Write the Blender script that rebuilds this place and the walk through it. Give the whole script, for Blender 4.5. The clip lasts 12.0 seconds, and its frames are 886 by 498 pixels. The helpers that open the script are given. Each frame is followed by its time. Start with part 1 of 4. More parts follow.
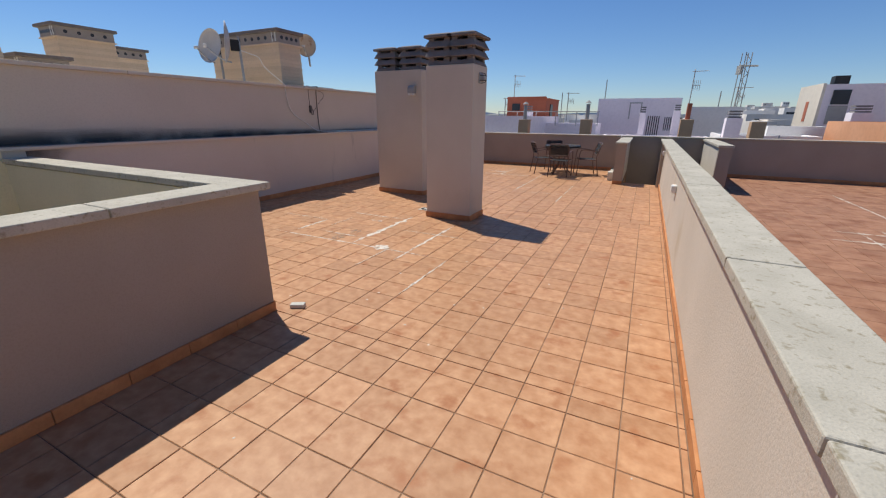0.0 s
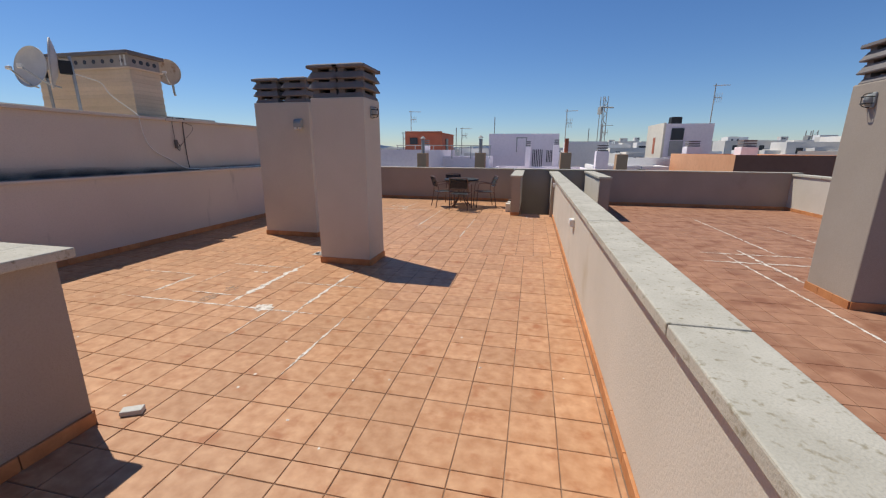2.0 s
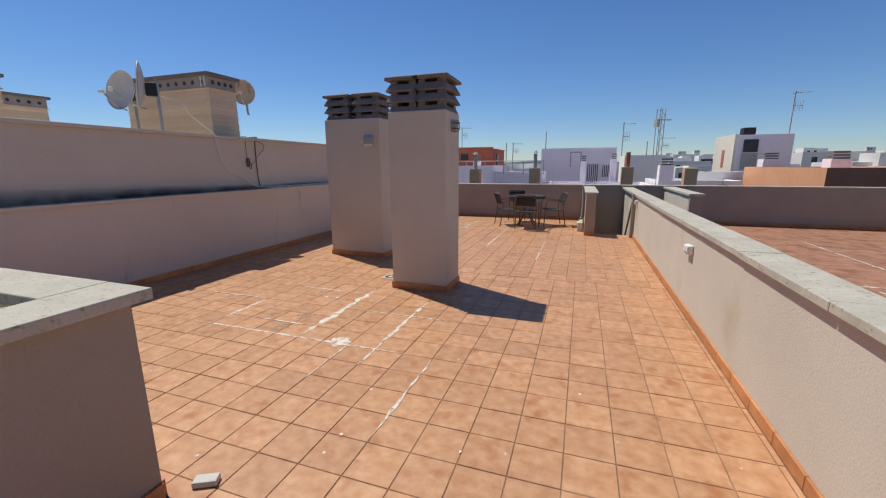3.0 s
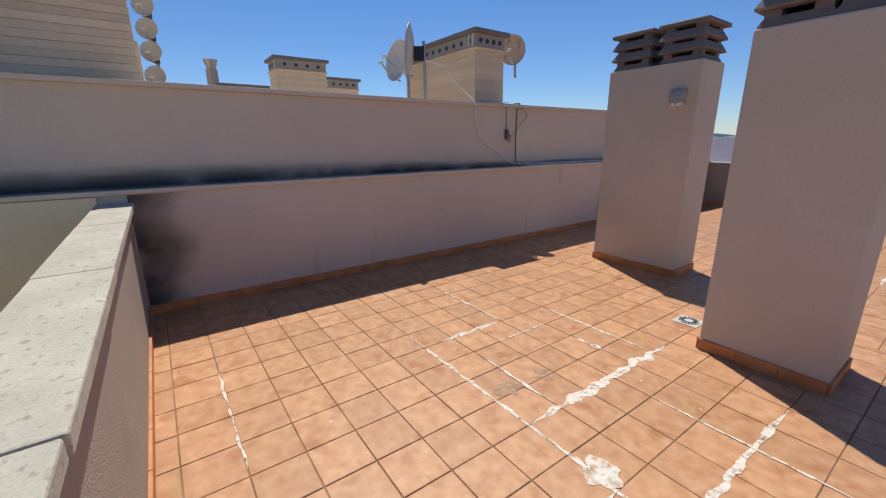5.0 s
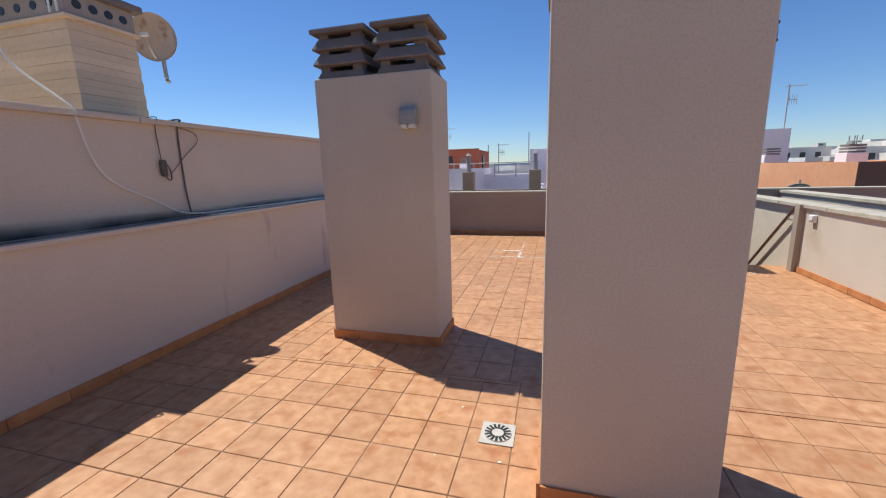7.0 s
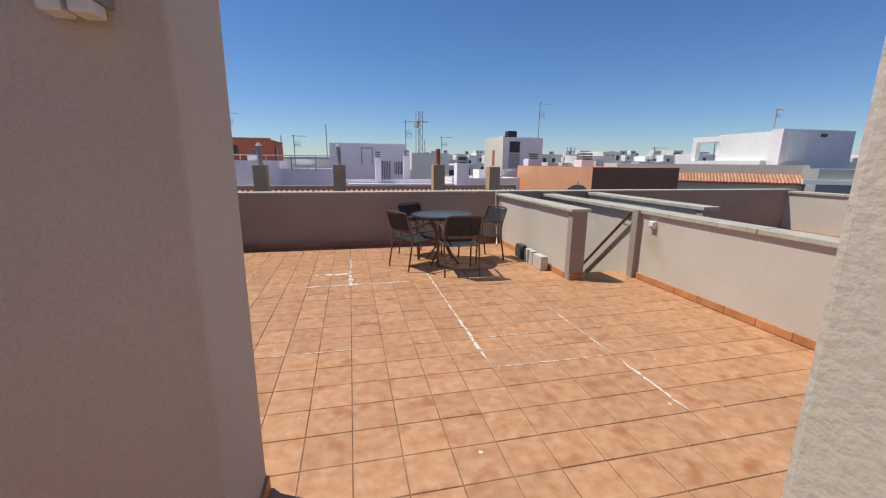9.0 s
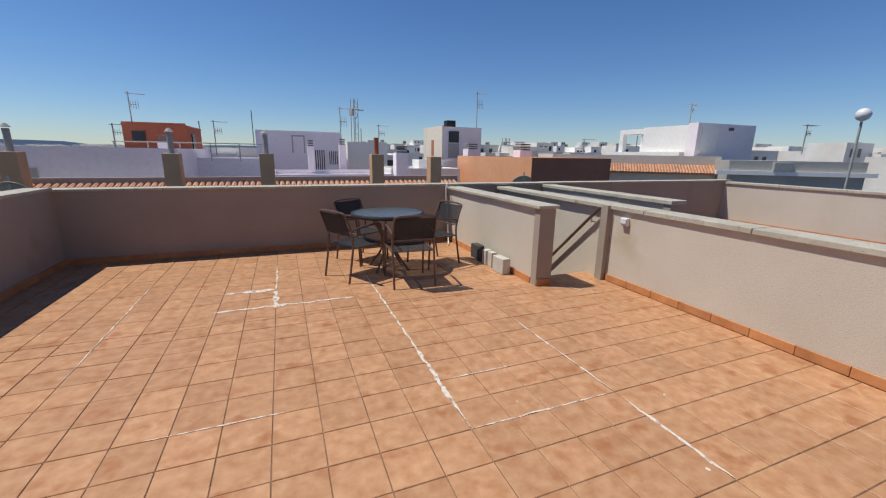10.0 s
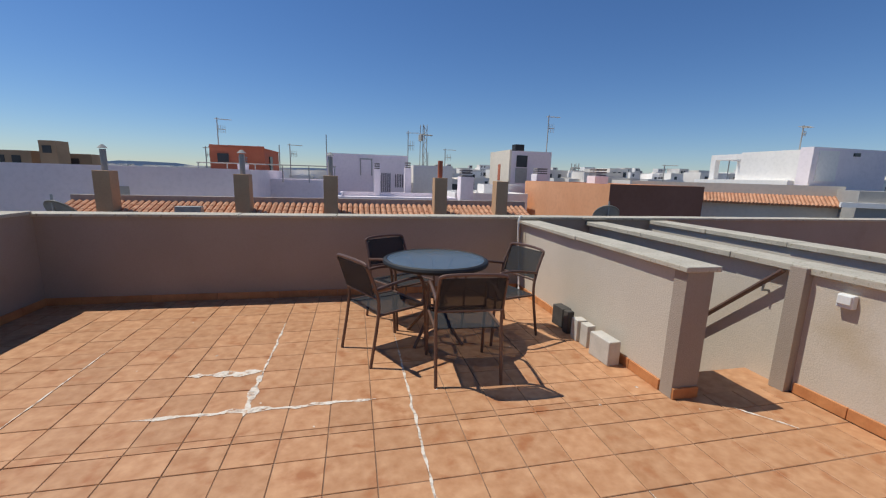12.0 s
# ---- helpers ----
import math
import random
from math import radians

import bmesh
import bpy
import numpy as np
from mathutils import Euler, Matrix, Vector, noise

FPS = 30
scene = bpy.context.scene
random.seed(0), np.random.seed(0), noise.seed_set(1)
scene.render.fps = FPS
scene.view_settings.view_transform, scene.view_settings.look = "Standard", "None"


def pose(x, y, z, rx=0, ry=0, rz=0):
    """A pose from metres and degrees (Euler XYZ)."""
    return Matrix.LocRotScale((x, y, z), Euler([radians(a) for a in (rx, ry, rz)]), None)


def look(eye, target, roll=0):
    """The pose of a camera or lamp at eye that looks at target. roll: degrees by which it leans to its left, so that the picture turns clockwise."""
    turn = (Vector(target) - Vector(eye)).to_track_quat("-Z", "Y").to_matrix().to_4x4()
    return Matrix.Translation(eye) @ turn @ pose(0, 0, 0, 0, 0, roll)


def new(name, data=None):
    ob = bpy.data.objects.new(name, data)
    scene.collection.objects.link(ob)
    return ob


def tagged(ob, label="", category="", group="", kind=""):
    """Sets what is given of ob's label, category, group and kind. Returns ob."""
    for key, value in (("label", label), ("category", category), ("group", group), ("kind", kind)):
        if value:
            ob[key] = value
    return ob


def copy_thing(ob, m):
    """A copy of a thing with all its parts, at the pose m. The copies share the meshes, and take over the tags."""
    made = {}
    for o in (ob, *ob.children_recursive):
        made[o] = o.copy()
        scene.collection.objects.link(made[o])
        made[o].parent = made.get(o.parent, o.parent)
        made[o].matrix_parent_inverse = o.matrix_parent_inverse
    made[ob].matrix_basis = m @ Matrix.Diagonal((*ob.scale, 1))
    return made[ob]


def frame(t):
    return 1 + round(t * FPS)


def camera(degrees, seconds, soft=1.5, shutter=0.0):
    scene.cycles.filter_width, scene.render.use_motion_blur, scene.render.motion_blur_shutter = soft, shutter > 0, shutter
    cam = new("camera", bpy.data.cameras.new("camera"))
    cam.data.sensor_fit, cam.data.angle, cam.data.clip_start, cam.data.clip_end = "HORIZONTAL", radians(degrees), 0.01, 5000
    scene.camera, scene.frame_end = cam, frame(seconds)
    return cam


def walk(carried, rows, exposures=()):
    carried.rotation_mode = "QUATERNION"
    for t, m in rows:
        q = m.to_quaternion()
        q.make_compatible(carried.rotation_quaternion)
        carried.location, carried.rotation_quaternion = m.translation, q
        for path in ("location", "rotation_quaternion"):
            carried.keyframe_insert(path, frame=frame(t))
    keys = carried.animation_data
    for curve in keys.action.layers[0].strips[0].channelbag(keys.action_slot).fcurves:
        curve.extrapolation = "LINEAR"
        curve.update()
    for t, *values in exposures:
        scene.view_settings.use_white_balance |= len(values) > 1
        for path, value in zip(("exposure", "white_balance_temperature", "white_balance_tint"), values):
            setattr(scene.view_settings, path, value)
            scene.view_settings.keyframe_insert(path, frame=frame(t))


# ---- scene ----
cam = camera(96.2, 12.0, soft=1.2)
PATH = [
    (0, (-0.379, 1.314, 1.443), (-1.215, 3.017, 0.809), 0.4),
    (0.5, (-0.346, 1.304, 1.459), (-0.928, 3.126, 0.874), -0.2),
    (1, (-0.338, 1.372, 1.473), (-0.782, 3.239, 0.913), -1.0),
    (1.5, (-0.382, 1.591, 1.469), (-0.787, 3.477, 0.941), -0.7),
    (2, (-0.497, 1.797, 1.478), (-0.912, 3.693, 0.995), 0.3),
    (2.5, (-0.794, 1.989, 1.47), (-1.261, 3.884, 1.034), 0.5),
    (3, (-1.052, 2.186, 1.482), (-1.691, 4.036, 1.073), -0.3),
    (3.5, (-1.325, 2.494, 1.469), (-2.275, 4.201, 1.043), -0.7),
    (3.7, (-1.458, 2.601, 1.464), (-2.548, 4.217, 1.02), -0.6),
    (5.3, (-2.316, 3.682, 1.467), (-3.908, 4.773, 0.941), -0.5),
    (5.5, (-2.444, 3.808, 1.459), (-3.947, 5.021, 0.94), -0.0),
    (6, (-2.724, 4.11, 1.52), (-3.924, 5.638, 1.04), -1.0),
    (6.5, (-2.955, 4.508, 1.47), (-3.805, 6.27, 1.055), -1.65),
    (7, (-3.178, 4.896, 1.48), (-3.70, 6.786, 1.087), -1.6),
    (7.5, (-3.394, 5.29, 1.518), (-3.641, 7.236, 1.128), -1.2),
    (7.7, (-3.455, 5.441, 1.515), (-3.60, 7.398, 1.128), -1.0),
    (9.3, (-3.652, 7.002, 1.472), (-3.084, 8.868, 1.03), 1.1),
    (9.5, (-3.631, 7.169, 1.485), (-2.984, 9.007, 1.031), 1.4),
    (10, (-3.539, 7.563, 1.462), (-2.814, 9.368, 0.994), 0.9),
    (10.5, (-3.448, 7.993, 1.467), (-2.809, 9.828, 0.993), 0.5),
    (11, (-3.277, 8.356, 1.467), (-2.786, 10.241, 1.016), 1.0),
    (11.5, (-3.124, 8.698, 1.444), (-2.708, 10.611, 1.036), 1.6),
    (12, (-3.025, 9.105, 1.445), (-2.592, 11.024, 1.085), 1.7),
]
walk(cam, [(t, look(eye, target, roll)) for t, eye, target, roll in PATH],
     [(t, stops, 6380, 7) for t, stops in ((0, -0.16), (3.6, -0.20), (5.4, -0.02), (7.2, 0.10), (9.3, -0.17), (12, -0.30))])

# ---- world, sun, exposure ----
SUN_TO = Vector((-0.47, 0.235, 1.0)).normalized()
world = bpy.data.worlds.new("sky")
scene.world = world
world.use_nodes = True
_wn = world.node_tree.nodes
_sky = _wn.new("ShaderNodeTexSky")
_sky.sky_type = "NISHITA"
_sky.sun_disc = False
_sky.sun_elevation = math.asin(SUN_TO.z)
_sky.sun_rotation = math.atan2(SUN_TO.x, SUN_TO.y)
_sky.air_density, _sky.dust_density, _sky.ozone_density = 1.0, 0.0, 3.0
_sat = _wn.new("ShaderNodeHueSaturation")
_sat.inputs["Saturation"].default_value = 1.12
_tint = _wn.new("ShaderNodeMix")
_tint.data_type, _tint.blend_type = "RGBA", "MULTIPLY"
_tint.inputs[0].default_value = 1.0
_tint.inputs[7].default_value = (0.86, 0.97, 1.22, 1)
world.node_tree.links.new(_sky.outputs[0], _sat.inputs["Color"])
world.node_tree.links.new(_sat.outputs[0], _tint.inputs[6])
world.node_tree.links.new(_tint.outputs[2], _wn["Background"].inputs[0])
_wn["Background"].inputs[1].default_value = 0.09
_sun = bpy.data.lights.new("sun", "SUN")
_sun.energy, _sun.angle, _sun.color = 5.0, radians(0.5), (1.0, 0.955, 0.88)
new("sun", _sun).matrix_world = look(SUN_TO * 60, (0, 0, 0))


# ---- materials ----
def material(name, a, b, scale=3.0, rough=0.85, fine=60.0, bump=0.0, bump_scale=80.0, spot=None, spot_scale=2.0,
             spot_at=0.62, per="", metal=0.0, detail=6.0, fine_mix=0.25, pits=0.0, pit_scale=55.0, drip=0.0, spec=0.5, spread=(0.94, 1.12)):
    """Two colours mixed by a broad and a fine noise, with optional stains, pits and relief."""
    m = bpy.data.materials.new(name)
    m.use_nodes = True
    n, l = m.node_tree.nodes, m.node_tree.links
    bsdf = n["Principled BSDF"]
    bsdf.inputs["Roughness"].default_value = rough
    bsdf.inputs["Metallic"].default_value = metal
    geo = n.new("ShaderNodeNewGeometry")

    def noise_node(s, d=detail):
        t = n.new("ShaderNodeTexNoise")
        t.inputs["Scale"].default_value, t.inputs["Detail"].default_value = s, d
        l.new(geo.outputs["Position"], t.inputs["Vector"])
        return t

    def mix(fac, c1, c2):
        x = n.new("ShaderNodeMix")
        x.data_type = "RGBA"
        for sock, v in ((x.inputs[0], fac), (x.inputs[6], c1), (x.inputs[7], c2)):
            if hasattr(v, "node"):
                l.new(v, sock)
            elif isinstance(v, tuple):
                sock.default_value = (*v, 1)
            else:
                sock.default_value = v
        return x.outputs[2]

    def ramp(src, lo, hi):
        r = n.new("ShaderNodeMapRange")
        r.inputs[1].default_value, r.inputs[2].default_value = lo, hi
        l.new(src, r.inputs[0])
        return r.outputs[0]

    broad, grain = noise_node(scale), noise_node(fine, 3.0)
    col = mix(ramp(broad.outputs[0], 0.3, 0.7), a, b)
    dark = tuple(c * 0.72 for c in a)
    g = n.new("ShaderNodeMath")
    g.operation = "MULTIPLY"
    l.new(ramp(grain.outputs[0], 0.45, 0.75), g.inputs[0])
    g.inputs[1].default_value = fine_mix
    col = mix(g.outputs[0], col, dark)
    if per:
        if per == "object":
            src = n.new("ShaderNodeObjectInfo").outputs["Random"]
        else:
            src = geo.outputs["Random Per Island"]
        hsv = n.new("ShaderNodeHueSaturation")
        l.new(col, hsv.inputs["Color"])
        r = n.new("ShaderNodeMapRange")
        r.inputs[3].default_value, r.inputs[4].default_value = spread
        l.new(src, r.inputs[0])
        l.new(r.outputs[0], hsv.inputs["Value"])
        col = hsv.outputs[0]
    if spot:
        st = noise_node(spot_scale, 8.0)
        if drip:
            vm = n.new("ShaderNodeVectorMath")
            vm.operation = "MULTIPLY"
            vm.inputs[1].default_value = (1, 1, drip)
            l.new(geo.outputs["Position"], vm.inputs[0])
            l.new(vm.outputs[0], st.inputs["Vector"])
        col = mix(ramp(st.outputs[0], spot_at, spot_at + 0.14), col, spot)
    bsdf.inputs["Specular IOR Level"].default_value = spec
    l.new(col, bsdf.inputs["Base Color"])
    if bump:
        bt = noise_node(bump_scale, 4.0)
        h = bt.outputs[0]
        if pits:
            v = n.new("ShaderNodeTexVoronoi")
            v.inputs["Scale"].default_value = pit_scale
            l.new(geo.outputs["Position"], v.inputs["Vector"])
            ad = n.new("ShaderNodeMath")
            ad.operation = "MULTIPLY_ADD"
            l.new(v.outputs["Distance"], ad.inputs[0])
            ad.inputs[1].default_value = -pits
            l.new(h, ad.inputs[2])
            h = ad.outputs[0]
        bn = n.new("ShaderNodeBump")
        bn.inputs["Strength"].default_value, bn.inputs["Distance"].default_value = bump, 0.006
        l.new(h, bn.inputs["Height"])
        l.new(bn.outputs[0], bsdf.inputs["Normal"])
    return m


# same paint as rough_stucco, with the walls' shade put into a darker colour
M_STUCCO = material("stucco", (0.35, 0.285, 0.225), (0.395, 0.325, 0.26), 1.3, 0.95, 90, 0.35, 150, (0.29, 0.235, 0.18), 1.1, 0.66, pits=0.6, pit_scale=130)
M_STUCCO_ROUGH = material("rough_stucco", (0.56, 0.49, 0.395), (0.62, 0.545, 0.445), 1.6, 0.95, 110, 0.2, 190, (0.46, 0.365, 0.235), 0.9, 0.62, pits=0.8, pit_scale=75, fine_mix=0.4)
M_TALL = material("painted_render", (0.585, 0.50, 0.41), (0.645, 0.56, 0.465), 0.8, 0.92, 60, 0.2, 60, (0.53, 0.43, 0.35), 0.7, 0.62)
M_TALL_STAINED = material("stained_render", (0.595, 0.505, 0.415), (0.655, 0.56, 0.47), 0.8, 0.92, 60, 0.2, 60, (0.27, 0.225, 0.195), 3.2, 0.62, drip=0.22)
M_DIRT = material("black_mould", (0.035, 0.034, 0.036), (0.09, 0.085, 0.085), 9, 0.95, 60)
M_WELL = material("cream_render", (0.70, 0.60, 0.40), (0.76, 0.655, 0.45), 1.2, 0.92, 60, 0.2, 60)
M_COPING = material("concrete_coping", (0.42, 0.375, 0.295), (0.54, 0.485, 0.39), 5, 0.92, 140, 0.35, 140, (0.28, 0.235, 0.155), 38, 0.575, fine_mix=0.4)
M_TILE = material("terracotta_tile", (0.405, 0.192, 0.088), (0.545, 0.302, 0.160), 13, 0.5, 45, 0.15, 30, (0.38, 0.155, 0.064), 6, 0.57, per="object", fine_mix=0.1, spec=0.3)
M_TILE_STUFF = material("terracotta_tile_field", (0.405, 0.192, 0.088), (0.545, 0.302, 0.160), 13, 0.5, 45, 0.15, 30, (0.38, 0.155, 0.064), 6, 0.57, per="island", fine_mix=0.1, spec=0.3)
M_TILE_DULL = material("weathered_terracotta_field", (0.29, 0.135, 0.075), (0.39, 0.20, 0.115), 7, 0.7, 45, 0.15, 30, (0.25, 0.105, 0.055), 3, 0.52, per="island", fine_mix=0.2, spec=0.3)
M_GROUT = material("grout", (0.16, 0.09, 0.052), (0.34, 0.22, 0.14), 3, 0.95, 80)
M_EFFLO = material("lime_deposit", (0.72, 0.62, 0.50), (0.80, 0.73, 0.63), 22, 0.95, 80, 0.3, 60, (0.52, 0.30, 0.17), 30, 0.54)
M_GREYCEM = material("cement_smear", (0.34, 0.27, 0.19), (0.50, 0.38, 0.27), 12, 0.95, 60)
M_SKIRT = material("skirting_tile", (0.44, 0.17, 0.06), (0.58, 0.26, 0.10), 8, 0.6, 50, 0.15, 40, per="object")
M_CAP = material("grey_concrete", (0.17, 0.148, 0.135), (0.23, 0.20, 0.185), 5, 0.9, 80, 0.3, 90)
M_BROWN = material("bronze_metal", (0.13, 0.075, 0.052), (0.17, 0.10, 0.072), 6, 0.42, 80, metal=0.25)
M_MESH = material("black_textile", (0.018, 0.018, 0.019), (0.032, 0.031, 0.031), 30, 0.75, 300, 0.3, 400)
M_GLASS = material("frosted_glass_top", (0.12, 0.15, 0.165), (0.16, 0.19, 0.205), 10, 0.14, 60, 0.05, 120)
M_GLASS.node_tree.nodes["Principled BSDF"].inputs["Alpha"].default_value = 0.62
M_MESH.node_tree.nodes["Principled BSDF"].inputs["Alpha"].default_value = 0.74
M_BLOCK = material("concrete_block", (0.50, 0.47, 0.41), (0.60, 0.56, 0.49), 12, 0.95, 90, 0.35, 120)
M_DARKBLOCK = material("dark_block", (0.05, 0.045, 0.04), (0.09, 0.08, 0.07), 12, 0.9, 90)
M_PLASTIC = material("white_plastic", (0.72, 0.71, 0.67), (0.78, 0.77, 0.73), 6, 0.45, 60)
M_GREYPLASTIC = material("grey_plastic", (0.30, 0.30, 0.28), (0.38, 0.38, 0.35), 6, 0.45, 60)
M_STEEL = material("galvanised_steel", (0.34, 0.34, 0.34), (0.45, 0.45, 0.45), 9, 0.4, 60, metal=0.8)
M_BLACK = material("black_rubber", (0.012, 0.012, 0.012), (0.02, 0.02, 0.02), 9, 0.6, 60)
M_CABLE = material("pale_cable", (0.74, 0.71, 0.65), (0.80, 0.77, 0.71), 9, 0.6, 60)
M_DARKCABLE = material("dark_cable", (0.10, 0.08, 0.07), (0.15, 0.12, 0.11), 9, 0.6, 60)
M_TAN = material("tan_brick", (0.66, 0.51, 0.34), (0.74, 0.59, 0.42), 2, 0.9, 30, 0.15, 40, per="object")
M_FRIEZE = material("grey_frieze", (0.34, 0.29, 0.25), (0.42, 0.37, 0.32), 4, 0.9, 40)
M_LAV = material("lavender_render", (0.80, 0.71, 0.72), (0.86, 0.77, 0.78), 0.3, 0.95, 4)
M_WHITE = material("white_render", (0.82, 0.78, 0.72), (0.87, 0.83, 0.78), 0.4, 0.95, 4)
M_CREAM = material("cream_facade", (0.74, 0.64, 0.50), (0.80, 0.70, 0.56), 0.4, 0.95, 4)
M_RED = material("red_render", (0.46, 0.13, 0.065), (0.52, 0.16, 0.085), 0.4, 0.95, 4)
M_ORANGE = material("orange_render", (0.66, 0.31, 0.15), (0.72, 0.36, 0.19), 0.4, 0.95, 4)
M_GREYB = material("grey_render", (0.36, 0.34, 0.31), (0.42, 0.40, 0.36), 0.4, 0.95, 4)
M_DARKWIN = material("dark_opening", (0.02, 0.02, 0.024), (0.035, 0.035, 0.04), 1, 0.3, 4)
M_ROOFTILE = material("clay_roof_tile", (0.42, 0.18, 0.09), (0.58, 0.32, 0.19), 3, 0.85, 20, per="island")
M_POST = material("ochre_render", (0.52, 0.32, 0.175), (0.58, 0.37, 0.21), 1, 0.95, 10)
M_GROUND = material("street_ground", (0.10, 0.095, 0.09), (0.16, 0.15, 0.14), 0.03, 0.95, 0.5)
M_TOWN = material("town_walls", (0.74, 0.65, 0.54), (0.90, 0.87, 0.83), 0.09, 0.95, 0.5, per="island", spread=(0.78, 1.12))
# pale blue holds the distance haze, painted as plain surface colour
M_HILL = material("haze_tinted_hill", (0.50, 0.57, 0.66), (0.54, 0.61, 0.70), 0.01, 1.0, 0.1)


def worn(m, scale, lo, hi, most=1.0):
    """Breaks a crust or stain up by a noise, so that the surface under it shows through."""
    n, l = m.node_tree.nodes, m.node_tree.links
    geo, t, r = n.new("ShaderNodeNewGeometry"), n.new("ShaderNodeTexNoise"), n.new("ShaderNodeMapRange")
    t.inputs["Scale"].default_value, t.inputs["Detail"].default_value = scale, 6.0
    r.inputs[1].default_value, r.inputs[2].default_value, r.inputs[4].default_value = lo, hi, most
    l.new(geo.outputs["Position"], t.inputs["Vector"])
    l.new(t.outputs[0], r.inputs[0])
    l.new(r.outputs[0], n["Principled BSDF"].inputs["Alpha"])


worn(M_EFFLO, 18, 0.26, 0.50, 0.92)
worn(M_GREYCEM, 22, 0.38, 0.62, 0.6)
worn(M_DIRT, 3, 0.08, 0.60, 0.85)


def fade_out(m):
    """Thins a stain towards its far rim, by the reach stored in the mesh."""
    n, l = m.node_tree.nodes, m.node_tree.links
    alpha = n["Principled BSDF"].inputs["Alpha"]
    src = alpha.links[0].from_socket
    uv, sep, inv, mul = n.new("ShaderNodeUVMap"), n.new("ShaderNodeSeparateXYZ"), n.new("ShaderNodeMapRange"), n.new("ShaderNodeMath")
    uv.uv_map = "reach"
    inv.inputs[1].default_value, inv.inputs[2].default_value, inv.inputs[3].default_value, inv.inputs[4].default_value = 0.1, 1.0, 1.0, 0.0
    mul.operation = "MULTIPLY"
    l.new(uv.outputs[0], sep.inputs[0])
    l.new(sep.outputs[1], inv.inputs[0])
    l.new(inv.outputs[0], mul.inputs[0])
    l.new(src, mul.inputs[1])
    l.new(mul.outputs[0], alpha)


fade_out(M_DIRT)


# ---- mesh helpers ----
def mesh_of(name, bm, mat, smooth=False):
    me = bpy.data.meshes.new(name)
    bm.to_mesh(me)
    bm.free()
    me.materials.append(mat)
    if smooth:
        for p in me.polygons:
            p.use_smooth = True
    return me


def part(name, bm, mat, parent, label="", smooth=False):
    ob = new(name, mesh_of(name, bm, mat, smooth))
    ob.parent = parent
    if label:
        tagged(ob, label)
    return ob


def thing(name, label, category, at=(0, 0, 0), turn=0, group="", kind=""):
    ob = new(name)
    ob.matrix_basis = pose(*at, 0, 0, turn)
    return tagged(ob, label, category, group, kind)


def structure(name, bm, mat, label="", category=""):
    return tagged(new(name, mesh_of(name, bm, mat)), label, category, "", "structure")


def box(bm, x0, x1, y0, y1, z0, z1, bevel=0.0, taper=0.0):
    """A box between two corners; taper draws its top in."""
    v = [bm.verts.new(p) for p in ((x0, y0, z0), (x1, y0, z0), (x1, y1, z0), (x0, y1, z0),
                                   (x0 + taper, y0 + taper, z1), (x1 - taper, y0 + taper, z1),
                                   (x1 - taper, y1 - taper, z1), (x0 + taper, y1 - taper, z1))]
    f = [bm.faces.new([v[i] for i in q]) for q in ((3, 2, 1, 0), (4, 5, 6, 7), (0, 1, 5, 4), (1, 2, 6, 5), (2, 3, 7, 6), (3, 0, 4, 7))]
    if bevel:
        es = list({e for q in f for e in q.edges})
        bmesh.ops.bevel(bm, geom=es, offset=bevel, segments=2, affect="EDGES", profile=0.5)
    return bm


def boxes(*rows, bevel=0.0):
    bm = bmesh.new()
    for r in rows:
        box(bm, *r, bevel=bevel)
    return bm


def rod(bm, a, b, r, n=10, r2=None):
    a, b = Vector(a), Vector(b)
    q = (b - a).to_track_quat("Z", "Y").to_matrix().to_4x4()
    bmesh.ops.create_cone(bm, cap_ends=True, segments=n, radius1=r, radius2=r if r2 is None else r2, depth=(b - a).length,
                          matrix=Matrix.Translation((a + b) / 2) @ q)
    return bm


def smooth_line(pts, steps=6):
    p = [Vector(q) for q in pts]
    out = []
    for i in range(len(p) - 1):
        a, b, c, d = p[max(i - 1, 0)], p[i], p[i + 1], p[min(i + 2, len(p) - 1)]
        for k in range(steps):
            t = k / steps
            out.append(0.5 * ((2 * b) + (c - a) * t + (2 * a - 5 * b + 4 * c - d) * t * t + (3 * b - a - 3 * c + d) * t ** 3))
    out.append(p[-1])
    return out


def tube(bm, pts, r, n=8, closed=False):
    """A round bar along a line of points."""
    pts = [Vector(p) for p in pts]
    rings = []
    for i, p in enumerate(pts):
        d = (pts[min(i + 1, len(pts) - 1)] - pts[max(i - 1, 0)]).normalized()
        up = Vector((0, 0, 1)) if abs(d.z) < 0.9 else Vector((1, 0, 0))
        s = d.cross(up).normalized()
        u = s.cross(d)
        rings.append([bm.verts.new(p + r * (math.cos(2 * math.pi * k / n) * s + math.sin(2 * math.pi * k / n) * u)) for k in range(n)])
    for a, b in zip(rings, rings[1:]):
        for k in range(n):
            bm.faces.new((a[k], a[(k + 1) % n], b[(k + 1) % n], b[k]))
    bm.faces.new(rings[0][::-1])
    bm.faces.new(rings[-1])
    return bm


# ---- plan ----
X_L, X_L2, X_R = -6.32, -6.17, 6.05      # left walls, right wall
Y_S, Y_F = -1.6, 13.86                   # closing wall behind, far parapet
Y_ST = 11.14                             # mouth of the stairwells
GROUND_Z = -13.0

